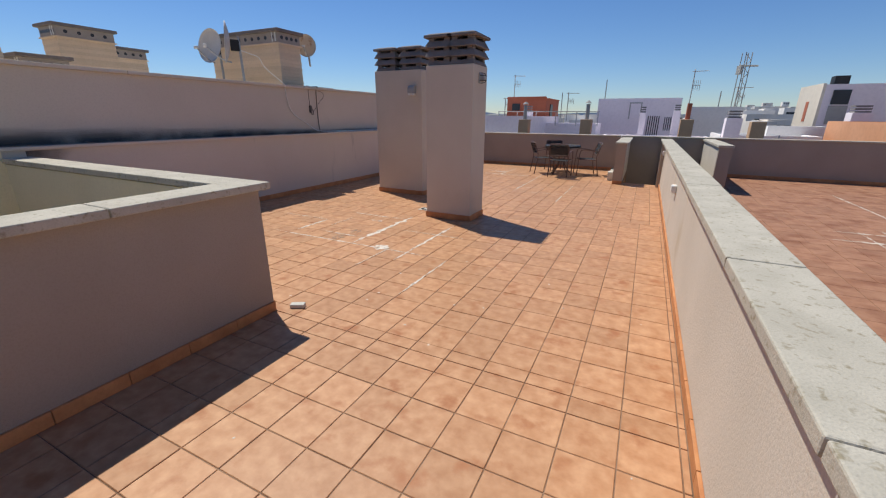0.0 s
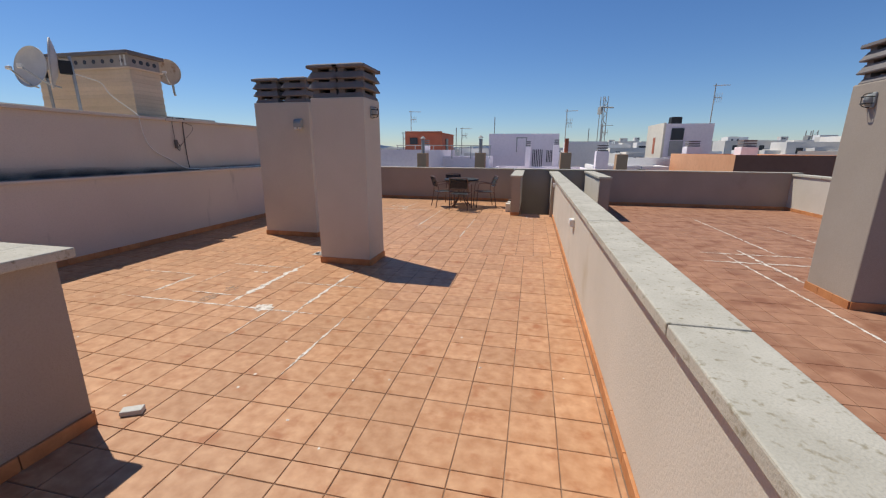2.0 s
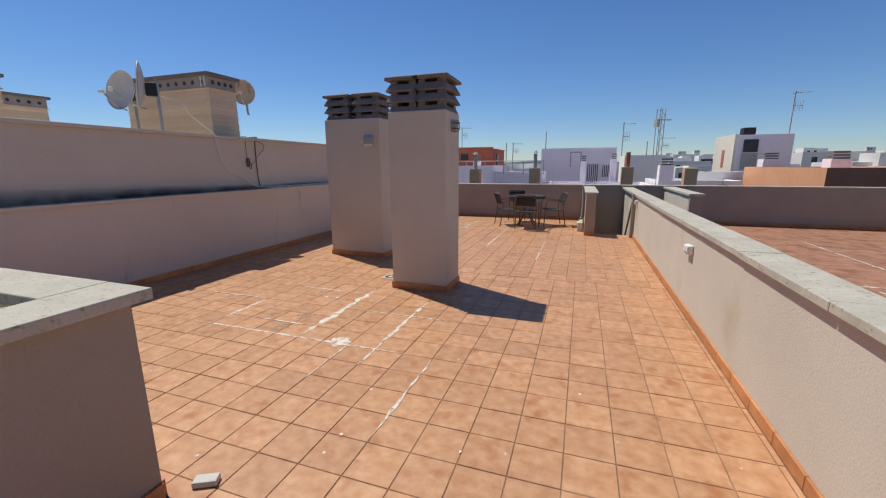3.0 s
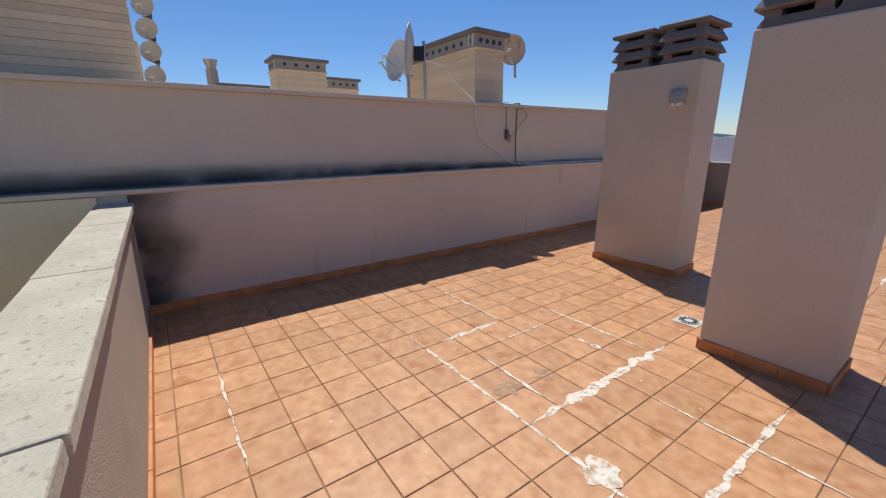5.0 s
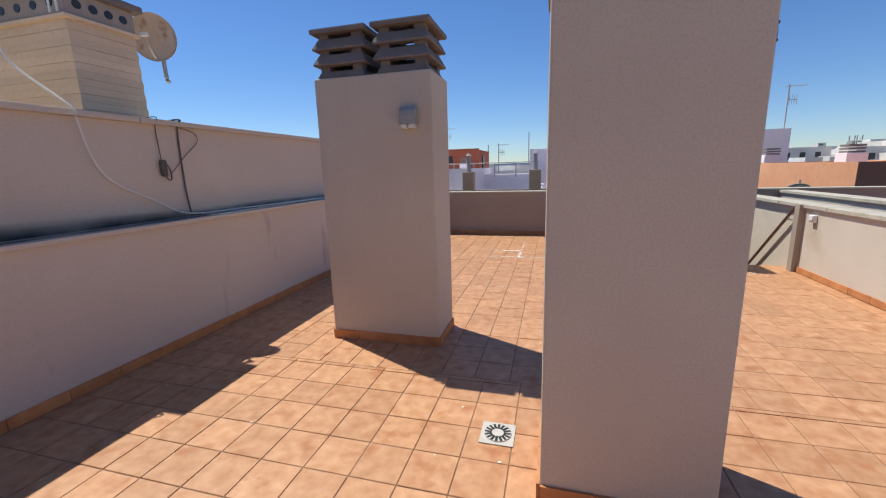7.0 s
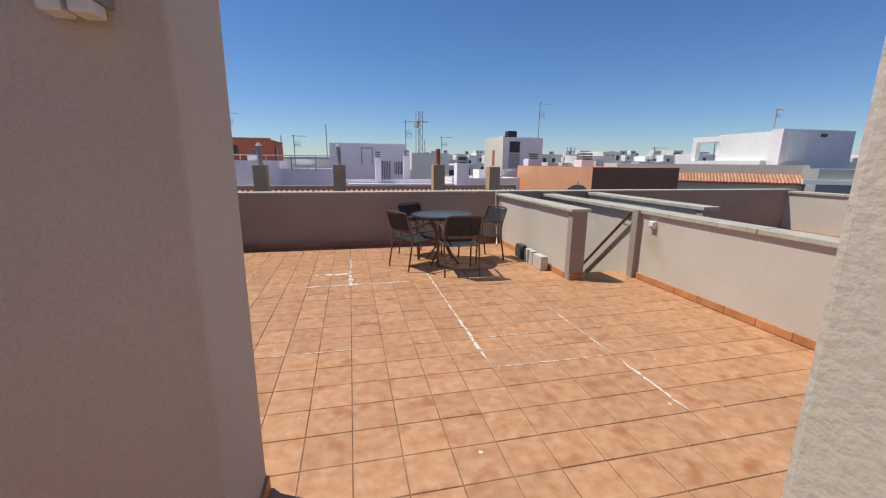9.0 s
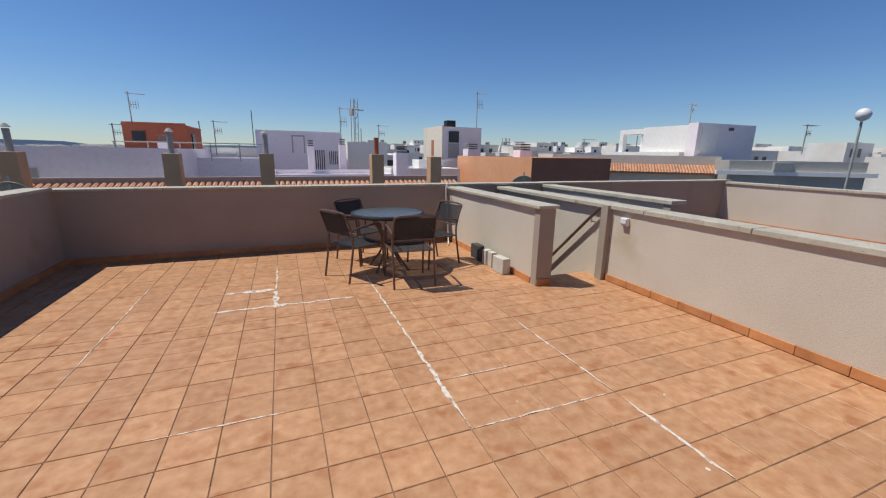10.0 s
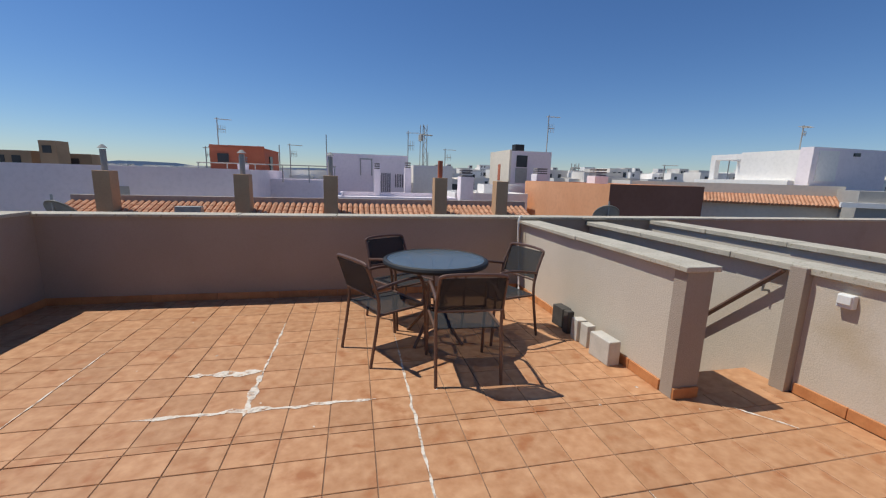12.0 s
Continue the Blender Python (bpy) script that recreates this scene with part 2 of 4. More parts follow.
# ---- large structure ----
floor = structure("floor", boxes(
    (-2.78, 0.2, Y_S, Y_ST + 0.06, -0.3, -0.005), (X_L - 0.1, -2.78, 3.24, Y_ST + 0.06, -0.3, -0.005),
    (X_L - 0.1, -0.73, Y_ST + 0.06, Y_F + 0.1, -0.3, -0.005), (0.2, X_R + 0.1, Y_S, Y_ST + 0.06, -0.3, -0.005),
    (0.98, X_R + 0.1, Y_ST + 0.06, Y_F + 0.1, -0.3, -0.005)), M_GROUT, "sandy brown grout bed under roof terrace tiles", "floor")


def wall(name, rows, mat, label, cat="wall"):
    return structure(name, boxes(*rows), mat, label, cat)


wall_divider = wall("wall_divider", [(0.02, 0.21, Y_S, Y_ST + 0.1, 0, 0.855), (0.05, 0.21, Y_ST + 0.1, Y_F, -2.6, 0.855)],
                    M_STUCCO_ROUGH, "low rough-stuccoed parapet wall dividing two roof terraces")
# far and low left walls use the stucco with shade in its colour
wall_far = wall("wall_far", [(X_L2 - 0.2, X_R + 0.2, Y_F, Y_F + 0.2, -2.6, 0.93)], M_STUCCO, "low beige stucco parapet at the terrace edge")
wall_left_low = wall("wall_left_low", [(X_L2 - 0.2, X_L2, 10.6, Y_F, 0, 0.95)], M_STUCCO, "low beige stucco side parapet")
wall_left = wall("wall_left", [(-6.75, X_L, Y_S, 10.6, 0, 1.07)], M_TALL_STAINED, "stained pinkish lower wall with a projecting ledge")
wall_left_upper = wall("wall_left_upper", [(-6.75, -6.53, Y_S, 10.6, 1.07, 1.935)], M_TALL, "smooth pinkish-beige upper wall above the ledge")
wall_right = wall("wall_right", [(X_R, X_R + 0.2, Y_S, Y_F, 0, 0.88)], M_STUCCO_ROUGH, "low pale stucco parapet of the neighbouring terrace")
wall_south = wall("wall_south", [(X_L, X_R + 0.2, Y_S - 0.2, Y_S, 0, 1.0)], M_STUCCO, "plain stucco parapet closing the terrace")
wall_stair_west = wall("wall_stair_west", [(-0.925, -0.75, Y_ST + 0.06, Y_F, -2.6, 0.885)], M_STUCCO_ROUGH, "low stucco wall beside the stairwell")
wall_stair_east = wall("wall_stair_east", [(0.98, 1.18, Y_ST, Y_F, -2.6, 0.885)], M_STUCCO_ROUGH, "low stucco wall beside the neighbouring stairwell")
# light-well walls take that shade-darkened stucco too
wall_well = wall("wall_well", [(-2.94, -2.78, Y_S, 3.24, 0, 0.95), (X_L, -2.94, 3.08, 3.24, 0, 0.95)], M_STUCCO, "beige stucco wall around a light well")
wall_well_inner = wall("wall_well_inner", [(-2.965, -2.94, Y_S, 3.06, -3, 0.94), (X_L, -2.965, 3.055, 3.08, -3, 0.94), (X_L, X_L + 0.025, Y_S, 3.055, -3, 1.06),
                                           (X_L, -2.94, Y_S - 0.03, Y_S, -3, 0.95), (X_L, -2.9, Y_S, 3.1, -3.2, -3)], M_WELL, "cream-painted inner faces of the light well")
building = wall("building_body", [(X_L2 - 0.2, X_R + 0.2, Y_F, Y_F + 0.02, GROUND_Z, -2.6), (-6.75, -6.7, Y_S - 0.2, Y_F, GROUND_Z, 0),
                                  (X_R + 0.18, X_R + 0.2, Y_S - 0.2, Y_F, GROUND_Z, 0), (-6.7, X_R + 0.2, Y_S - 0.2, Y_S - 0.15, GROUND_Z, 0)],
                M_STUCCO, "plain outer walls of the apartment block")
# pilasters at the stairwell mouth, in the stucco darkened for shade
for nm, x0, x1, z in (("pilaster_1", -0.05, 0.07, 0.90), ("pilaster_2", -0.94, -0.735, 0.885), ("pilaster_3", 0.965, 1.195, 0.885)):
    structure(nm, boxes((x0, x1, Y_ST - 0.015 + (0.06 if x0 < -0.5 else 0), Y_ST + 0.09 + (0.06 if x0 < -0.5 else 0), 0, z)), M_STUCCO, "stucco pilaster at the stairwell mouth", "pilaster")


def coping(name, x0, x1, y0, y1, z, mat=M_COPING, thick=0.05, along="y", length=1.08, label="weathered grey concrete coping"):
    """Coping stones in a row, each a piece, with open joints."""
    top = tagged(new(name), label, "coping", "", "structure")
    lo, hi = (y0, y1) if along == "y" else (x0, x1)
    n = max(1, round((hi - lo) / length))
    s = (hi - lo) / n
    rng = random.Random(name)
    for i in range(n):
        a, b = lo + i * s + 0.003, lo + (i + 1) * s - 0.003
        dz, dx = rng.uniform(-0.002, 0.002), rng.uniform(-0.003, 0.003)
        bm = bmesh.new()
        if along == "y":
            box(bm, x0 + dx, x1 + dx, a, b, z - thick + dz, z + dz, bevel=0.006)
        else:
            box(bm, a, b, y0 + dx, y1 + dx, z - thick + dz, z + dz, bevel=0.006)
        part("coping_stone", bm, mat, top)
    return top


coping("coping_divider", -0.015, 0.245, 3.24 - 4 * 1.08, Y_F, 0.907)
coping("coping_far", X_L2 - 0.22, X_R + 0.22, Y_F - 0.03, Y_F + 0.23, 0.962, along="x", thick=0.032)
coping("coping_left_low", X_L2 - 0.23, X_L2 + 0.03, 10.6, Y_F - 0.04, 0.985, thick=0.035)
coping("coping_stair_west", -0.975, -0.70, Y_ST + 0.02, Y_F - 0.04, 0.922, thick=0.037)
coping("coping_stair_east", 0.945, 1.215, Y_ST - 0.04, Y_F - 0.04, 0.93)
coping("coping_right", X_R - 0.03, X_R + 0.23, Y_S, Y_F - 0.04, 0.925)
coping("coping_well_east", -2.965, -2.70, Y_S, 3.285, 1.0)
coping("coping_well_north", X_L - 0.1, -2.97, 3.04, 3.285, 1.0, along="x")
coping("coping_upper", -6.78, -6.485, Y_S, 10.62, 1.975, M_TALL, 0.045, length=3.0, label="beige plastered coping of the upper wall")
structure("ledge", boxes((-6.56, X_L + 0.035, Y_S, 10.6, 1.068, 1.105), bevel=0.006), M_TALL, "stained plaster ledge along the wall", "ledge")
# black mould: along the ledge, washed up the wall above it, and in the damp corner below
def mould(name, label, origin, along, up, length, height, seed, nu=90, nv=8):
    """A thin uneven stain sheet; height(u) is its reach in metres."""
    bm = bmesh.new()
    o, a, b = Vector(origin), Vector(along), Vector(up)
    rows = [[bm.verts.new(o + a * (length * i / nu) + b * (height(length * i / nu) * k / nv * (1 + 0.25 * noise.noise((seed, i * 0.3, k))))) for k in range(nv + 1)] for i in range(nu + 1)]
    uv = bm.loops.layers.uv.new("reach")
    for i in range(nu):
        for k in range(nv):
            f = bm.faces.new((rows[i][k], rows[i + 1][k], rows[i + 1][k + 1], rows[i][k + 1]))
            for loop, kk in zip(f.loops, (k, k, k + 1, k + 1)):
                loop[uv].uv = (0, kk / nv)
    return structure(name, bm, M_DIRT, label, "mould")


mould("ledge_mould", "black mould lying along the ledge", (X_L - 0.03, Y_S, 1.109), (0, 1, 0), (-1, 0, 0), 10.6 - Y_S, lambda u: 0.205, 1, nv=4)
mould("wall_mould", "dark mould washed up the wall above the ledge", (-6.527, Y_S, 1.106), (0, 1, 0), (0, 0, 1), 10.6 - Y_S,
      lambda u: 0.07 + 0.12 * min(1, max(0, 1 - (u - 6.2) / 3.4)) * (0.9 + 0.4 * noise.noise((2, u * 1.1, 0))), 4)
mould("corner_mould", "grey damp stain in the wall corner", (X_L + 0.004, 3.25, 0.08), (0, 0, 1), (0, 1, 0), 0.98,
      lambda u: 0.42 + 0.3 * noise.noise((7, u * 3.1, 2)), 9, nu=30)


def skirting(name, runs):
    """Terracotta skirting tiles, 25 cm long; runs of (x0, y0, x1, y1, nx, ny)."""
    top = tagged(new(name), "row of terracotta skirting tiles", "skirting", "", "structure")
    data = {}
    for x0, y0, x1, y1, nx, ny in runs:
        length = math.hypot(x1 - x0, y1 - y0)
        n = max(1, round(length / 0.33))
        s = length / n
        key = round(s, 3)
        if key not in data:
            bm = bmesh.new()
            box(bm, -s / 2 + 0.002, s / 2 - 0.002, -0.009, 0.009, 0.0, 0.078, bevel=0.003)
            data[key] = mesh_of("skirting_tile", bm, M_SKIRT)
        for i in range(n):
            f = (i + 0.5) / n
            ob = new("skirting_tile", data[key])
            ob.parent = top
            ob.matrix_basis = pose(x0 + (x1 - x0) * f + nx * 0.009, y0 + (y1 - y0) * f + ny * 0.009, 0.0005, 0, 0, math.degrees(math.atan2(y1 - y0, x1 - x0)))
    return top


skirting("baseboard_terrace", [(0.02, 0.6, 0.02, Y_ST - 0.03, -1, 0), (X_L, 3.26, X_L, 10.6, 1, 0), (X_L2, 10.6, X_L2, Y_F, 1, 0), (X_L2, Y_F, -0.945, Y_F, 0, -1),
                               (-2.78, 0.2, -2.78, 3.24, 1, 0), (X_L, 3.24, -2.78, 3.24, 0, 1), (-0.925, Y_ST + 0.16, -0.925, Y_F, -1, 0), (-0.94, Y_ST + 0.045, -0.735, Y_ST + 0.045, 0, -1)])
skirting("baseboard_neighbour", [(1.18, Y_F, X_R, Y_F, 0, -1), (X_R, 8.0, X_R, Y_F, -1, 0)])


# stairs going down in the two wells
def stairs(name, x0, x1):
    top = tagged(new(name), "terracotta-tiled stairs going down between low walls", "stairs", "", "structure")
    for i in range(9):
        y = Y_ST + 0.06 + i * 0.28
        part("step", box(bmesh.new(), x0, x1, y, y + 0.30, -0.3 - i * 0.18, -0.006 - i * 0.18, bevel=0.006), M_SKIRT if i else M_TILE, top)
    return top


stairs("stairs_1", -0.74, 0.05)
stairs("stairs_2", 0.21, 0.98)

# ---- ground, town and sky-line ----
bm = bmesh.new()
bmesh.ops.create_grid(bm, x_segments=8, y_segments=8, size=2500)
bmesh.ops.translate(bm, verts=bm.verts, vec=(0, 0, GROUND_Z))
structure("ground", bm, M_GROUND, "grey street ground far below the roofs", "ground")


def far_at(az, dist, el=0.0):
    """A place seen from the end of the walk by bearing, distance and elevation."""
    a = radians(az)
    return Vector((-3.02 + dist * math.sin(a), 9.10 + dist * math.cos(a), 1.445 + dist * math.tan(radians(el))))


def house(name, label, x0, x1, y0, y1, z, mat, at_top=0.35, group=""):
    """A flat-roofed block from the street up, with a parapet."""
    h = thing(name, label, "building", ((x0 + x1) / 2, (y0 + y1) / 2, GROUND_Z), 0, group)
    w, d = (x1 - x0) / 2, (y1 - y0) / 2
    part("wall", boxes((-w, w, -d, d, 0, z - GROUND_Z - at_top)), mat, h)
    part("parapet", boxes((-w, w, -d, -d + 0.2, z - GROUND_Z - at_top, z - GROUND_Z), (-w, w, d - 0.2, d, z - GROUND_Z - at_top, z - GROUND_Z),
                          (-w, -w + 0.2, -d + 0.2, d - 0.2, z - GROUND_Z - at_top, z - GROUND_Z), (w - 0.2, w, -d + 0.2, d - 0.2, z - GROUND_Z - at_top, z - GROUND_Z)), mat, h)
    return h


def opening(h, name, x0, x1, y0, y1, z0, z1, mat=None, label=""):
    """A window or door part, in world metres."""
    o = h.matrix_basis.translation
    ob = part(name, boxes((x0 - o.x, x1 - o.x, y0 - o.y, y1 - o.y, z0 - o.z, z1 - o.z)), mat or M_DARKWIN, h, label)
    return ob


# red house
h = house("red_house", "brick-red rendered rooftop house with dark windows", -15.2, -10.8, 48.0, 55.0, 3.35, M_RED)
opening(h, "window", -14.6, -13.7, 47.9, 48.02, 2.1, 2.85)
opening(h, "side_window", -10.82, -10.7, 50.0, 51.2, 1.4, 2.8)
part("coping", boxes((-2.27, 2.27, -3.57, 3.57, 16.34, 16.42)), M_RED, h)
for zz in np.arange(12.4, 16.3, 0.3):
    part("brick_band", boxes((-2.215, 2.215, -3.515, -3.5, float(zz), float(zz) + 0.27)), M_RED, h)
# lavender house with grilles
h = house("lavender_house", "lavender rooftop house with a door and grilles", -5.6, 2.3, 50.0, 58.0, 3.35, M_LAV)
opening(h, "door_frame", -2.45, -1.25, 49.92, 50.02, 1.3, 2.95, M_GREYB)
opening(h, "door", -2.33, -1.37, 49.88, 49.95, 1.3, 2.83, M_LAV)
for i in range(6):
    opening(h, "grille_bar", -0.55 + i * 0.2, -0.46 + i * 0.2, 49.85, 49.93, -0.4, 1.6)
for i in range(5):
    opening(h, "grille_bar", 1.0 + i * 0.18, 1.08 + i * 0.18, 49.85, 49.93, 0.2, 1.5)
opening(h, "window", 0.95, 1.35, 49.9, 50.02, 2.2, 2.8)
part("step_wall", boxes((1.05, 3.9, -4.12, -4.0, 0, 16.1)), M_LAV, h)
# cream and lavender stair house
h = house("stair_house", "cream and lavender stair house with a black window", 12.6, 17.0, 48.0, 54.0, 4.2, M_LAV)
part("side_wall", boxes((-2.4, -2.2, -3.0, 3.0, 0, 17.3)), M_CREAM, h, "cream side wall")
opening(h, "window", 13.15, 14.3, 47.9, 48.02, 2.6, 3.75)
opening(h, "door", 13.1, 14.35, 47.94, 48.02, 1.0, 2.5, M_GREYB)
part("water_tank", boxes((-1.6, -0.6, -2.4, -1.4, 17.2, 17.9), bevel=0.05), M_BLACK, h, "black roof tank")
opening(h, "slot", 12.36, 12.41, 50.5, 51.2, 1.2, 2.9, M_RED)
# long lavender wall at the left
h = house("lavender_block", "long plain lavender block with a flat roof", -34.0, -8.9, 34.5, 46.0, 1.5, M_LAV)
part("patch", boxes((5.0, 6.3, -5.8, -5.73, 11.6, 13.4)), M_GREYB, h, "greyish patched plaster")
# orange block
h = house("orange_block", "orange flat-roofed block with a dark brown front", 11.6, 18.2, 30.0, 42.0, 1.28, M_ORANGE)
part("front_face", boxes((-3.3, 3.3, -6.03, -6.0, 8, 14.28)), material("dark_brown_render", (0.27, 0.115, 0.07), (0.32, 0.14, 0.09), 0.4, 0.95, 4), h, "dark brown front")
# lower lavender roofs and walls between
for x0, x1, y0, y1, z, m in ((-9.5, -4.5, 40, 44, 0.9, M_LAV), (-4.2, 4.5, 38, 46, -0.15, M_LAV), (4.8, 11.0, 40, 46, 0.2, M_WHITE), (3.6, 8.2, 55, 62, 2.6, M_WHITE),
                             (8.5, 12.3, 44, 46, 0.85, M_WHITE), (19, 27, 44, 52, 1.1, M_CREAM)):
    house("roof_block", "plain flat-roofed block among the roofs", x0, x1, y0, y1, z, m, group="roof blocks")
# parapet rail posts on the roofs
h = thing("roof_railing", "thin metal rail with posts on a flat roof", "railing", (-8.9, 39.8, 0.9))
for i in range(6):
    part("post", rod(bmesh.new(), (-4.5 + i * 1.8, 0, -0.2), (-4.5 + i * 1.8, 0, 1.0), 0.04, 6), M_GREYB, h)
part("top_rail", rod(bmesh.new(), (-4.6, 0, 1.0), (4.6, 0, 1.0), 0.035, 6), M_GREYB, h)


# white modern house at the right
def white_house():
    h = thing("white_house", "white modern rooftop house with a frame porch", "house", (29.7, 33.0, GROUND_Z))
    z = 14.9
    part("body", boxes((0, 8.0, 0.3, 5.0, 0, z + 2.3)), M_WHITE, h)
    part("front_block", boxes((0.0, 7.6, -0.6, 0.3, 0, z + 2.45)), M_LAV, h, "grey-lavender front block")
    part("slanted_panel", boxes((0.5, 2.4, -0.7, -0.6, z, z + 2.2)), M_WHITE, h)
    part("porch_beam", boxes((0, 0.5, 5.0, 8.0, z + 1.75, z + 2.2)), M_WHITE, h)
    part("porch_post", boxes((0, 0.5, 7.5, 8.0, 0, z + 1.75)), M_WHITE, h)
    part("rear_post", boxes((3.0, 3.5, 7.5, 8.0, 0, z + 1.75)), M_WHITE, h)
    part("porch_slab", boxes((0.5, 3.5, 7.5, 8.0, z + 1.75, z + 2.2)), M_WHITE, h)
    part("vent", boxes((3.9, 4.5, -0.68, -0.6, z + 1.9, z + 2.15)), M_DARKWIN, h)
    part("lower_block", boxes((-0.6, 9.6, 0.4, 9, 0, z)), M_WHITE, h)
    return h


white_house()
# pink-and-tile block below it
p = far_at(37.5, 36)
h = thing("tiled_block", "pale block with a clay-tiled eave and grey wall", "building", (p.x, p.y, GROUND_Z), -40)
part("parapet", boxes((0, 13.0, 0.3, 3.0, 0, 14.55)), M_CREAM, h)
bm = bmesh.new()
for i in range(58):
    x = i * 0.217
    rod(bm, (x + 0.12, 0.3, 13.8), (x + 0.12, -0.9, 13.2), 0.11, 6)
part("eave_tiles", bm, M_ROOFTILE, h, "row of clay eave tiles")
part("front_wall", boxes((0, 12.6, -0.5, 0.3, 0, 13.2)), M_CREAM, h)
h2 = part("side_wing", boxes((12.6, 20.5, -3.0, 3.0, 0, 14.3)), M_GREYB, h)
part("wing_coping", boxes((11.8, 21.0, -3.3, -3.0, 13.3, 13.6)), M_WHITE, h)
part("air_conditioner", boxes((15.2, 16.3, -3.4, -3.02, 13.6, 14.2), bevel=0.03), M_GREYPLASTIC, h)


# tiled roof with five chimney posts
def tiled_roof():
    h = thing("tiled_roof_house", "low house with a clay barrel-tile roof behind the parapet", "house", (-4.0, 31.0, GROUND_Z))
    part("wall", boxes((-13.0, 11.6, 0, 4.0, 0, 11.9)), M_WHITE, h)
    bm = bmesh.new()
    x = -12.9
    while x < 11.5:
        for k in range(4):
            y0, z0 = -0.2 + k * 0.5, 11.95 + k * 0.17
            rod(bm, (x, y0, z0), (x, y0 + 0.56, z0 + 0.19), 0.155, 7, 0.13)
        x += 0.31
    part("roof_tiles", bm, M_ROOFTILE, h, "rows of weathered clay barrel tiles")
    part("roof_bed", boxes((-13.0, 11.6, 1.85, 2.15, 11.9, 13.0)), M_FRIEZE, h, "grey ridge wall")
    for px, m, top in ((-14.7, M_POST, 1.25), (-8.6, M_POST, 1.25), (-4.25, M_POST, 1.3), (1.75, M_POST, 1.35), (5.4, M_POST, 1.25)):
        post = part("chimney_post", boxes((px + 4 - 0.36, px + 4 + 0.36, 0.2, 0.95, 11.9, top - GROUND_Z), bevel=0.02), m, h, "ochre rendered chimney")
        if px < 0:
            f = part("flue", rod(bmesh.new(), (px + 4, 0.6, top - GROUND_Z), (px + 4, 0.6, top - GROUND_Z + 1.0), 0.13, 10), M_GREYB, post)
            rod_bm = rod(bmesh.new(), (px + 4, 0.6, top - GROUND_Z + 1.05), (px + 4, 0.6, top - GROUND_Z + 1.22), 0.21, 10, 0.05)
            part("cowl", rod_bm, M_GREYB, post)
    part("air_conditioner", boxes((-7.7, -6.5, 0.1, 0.5, 11.95, 12.6), bevel=0.03), M_GREYPLASTIC, h)
    f = part("red_flue", rod(bmesh.new(), (5.75, 0.6, 14.35), (5.75, 0.6, 15.3), 0.14, 10), M_RED, h)
    return h


tiled_roof()


# louvred chimneys on the roofs
def far_chimney(x, y, z0, z1, w):
    h = thing("roof_chimney", "pale rendered roof chimney with dark louvred cap", "chimney", (x, y, z0 - 1.5), 0, "chimneys among the roofs")
    part("shaft", boxes((-w / 2, w / 2, -w / 2, w / 2, 0, z1 - z0 + 1.2), bevel=0.02), M_LAV, h)
    for k in range(3):
        part("louvre", boxes((-w * 0.4, w * 0.4, -w * 0.4, w * 0.4, z1 - z0 + 1.2 + k * 0.2, z1 - z0 + 1.32 + k * 0.2)), M_CAP, h)


for x, y, z0, z1, w in ((5.2, 38.5, 0.0, 1.75, 1.0), (15.0, 36.5, 1.2, 2.1, 1.1), (13.9, 44.0, 1.0, 2.2, 1.2), (-1.0, 46, 0.0, 2.2, 0.55), (1.9, 47, 0, 2.4, 0.6), (-11.8, 44.8, 1.2, 2.3, 0.7)):
    far_chimney(x, y, z0, z1, w)


# antennas
def antenna(p, height, s=1.0, kind=0):
    a = thing("roof_antenna", "thin television antenna mast on a roof", "antenna", p, random.uniform(-30, 30), "antennas on the roofs")
    part("mast", rod(bmesh.new(), (0, 0, 0), (0, 0, height), 0.045 * s, 6), M_GREYB, a)
    if kind:
        bm = rod(bmesh.new(), (-0.2 * s, 0, height * 0.96), (1.1 * s, 0, height * 0.96), 0.03 * s, 5)
        for k in range(6):
            rod(bm, (-0.1 * s + k * 0.22 * s, -0.3 * s, height * 0.96), (-0.1 * s + k * 0.22 * s, 0.3 * s, height * 0.96), 0.016 * s, 4)
        part("upper_array", bm, M_GREYB, a)
        bm = bmesh.new()
        rod(bm, (0, 0, height * 0.7), (0.6 * s, 0, height * 0.7), 0.03 * s, 5)
        for k in range(4):
            rod(bm, (0.1 * s + k * 0.16 * s, 0, height * 0.6), (0.1 * s + k * 0.16 * s, 0, height * 0.8), 0.016 * s, 4)
        part("lower_array", bm, M_GREYB, a)


for az, d, el0, el1, k in ((-16.4, 41, 2.4, 6.2, 1), (-8.2, 44, 0, 3.6, 1), (-3.6, 60, 1, 5.0, 0), (7.4, 52, 0, 6.0, 1), (12.6, 50, 0.5, 3.8, 1), (26.5, 45, 3.4, 8.4, 1),
                           (53.4, 45, 4.4, 6.3, 1), (41.0, 80, 0.5, 2.2, 1), (47.5, 70, 1, 3.0, 0), (-17.8, 60, 0, 2.7, 1), (-9.5, 60, 0.3, 3.4, 0), (64, 60, 1, 3.6, 1), (10.2, 60, 0, 3.2, 0)):
    q = far_at(az, d, el0)
    antenna((q.x, q.y, q.z - 0.5), far_at(az, d, el1).z - q.z + 0.5, d / 40, k)


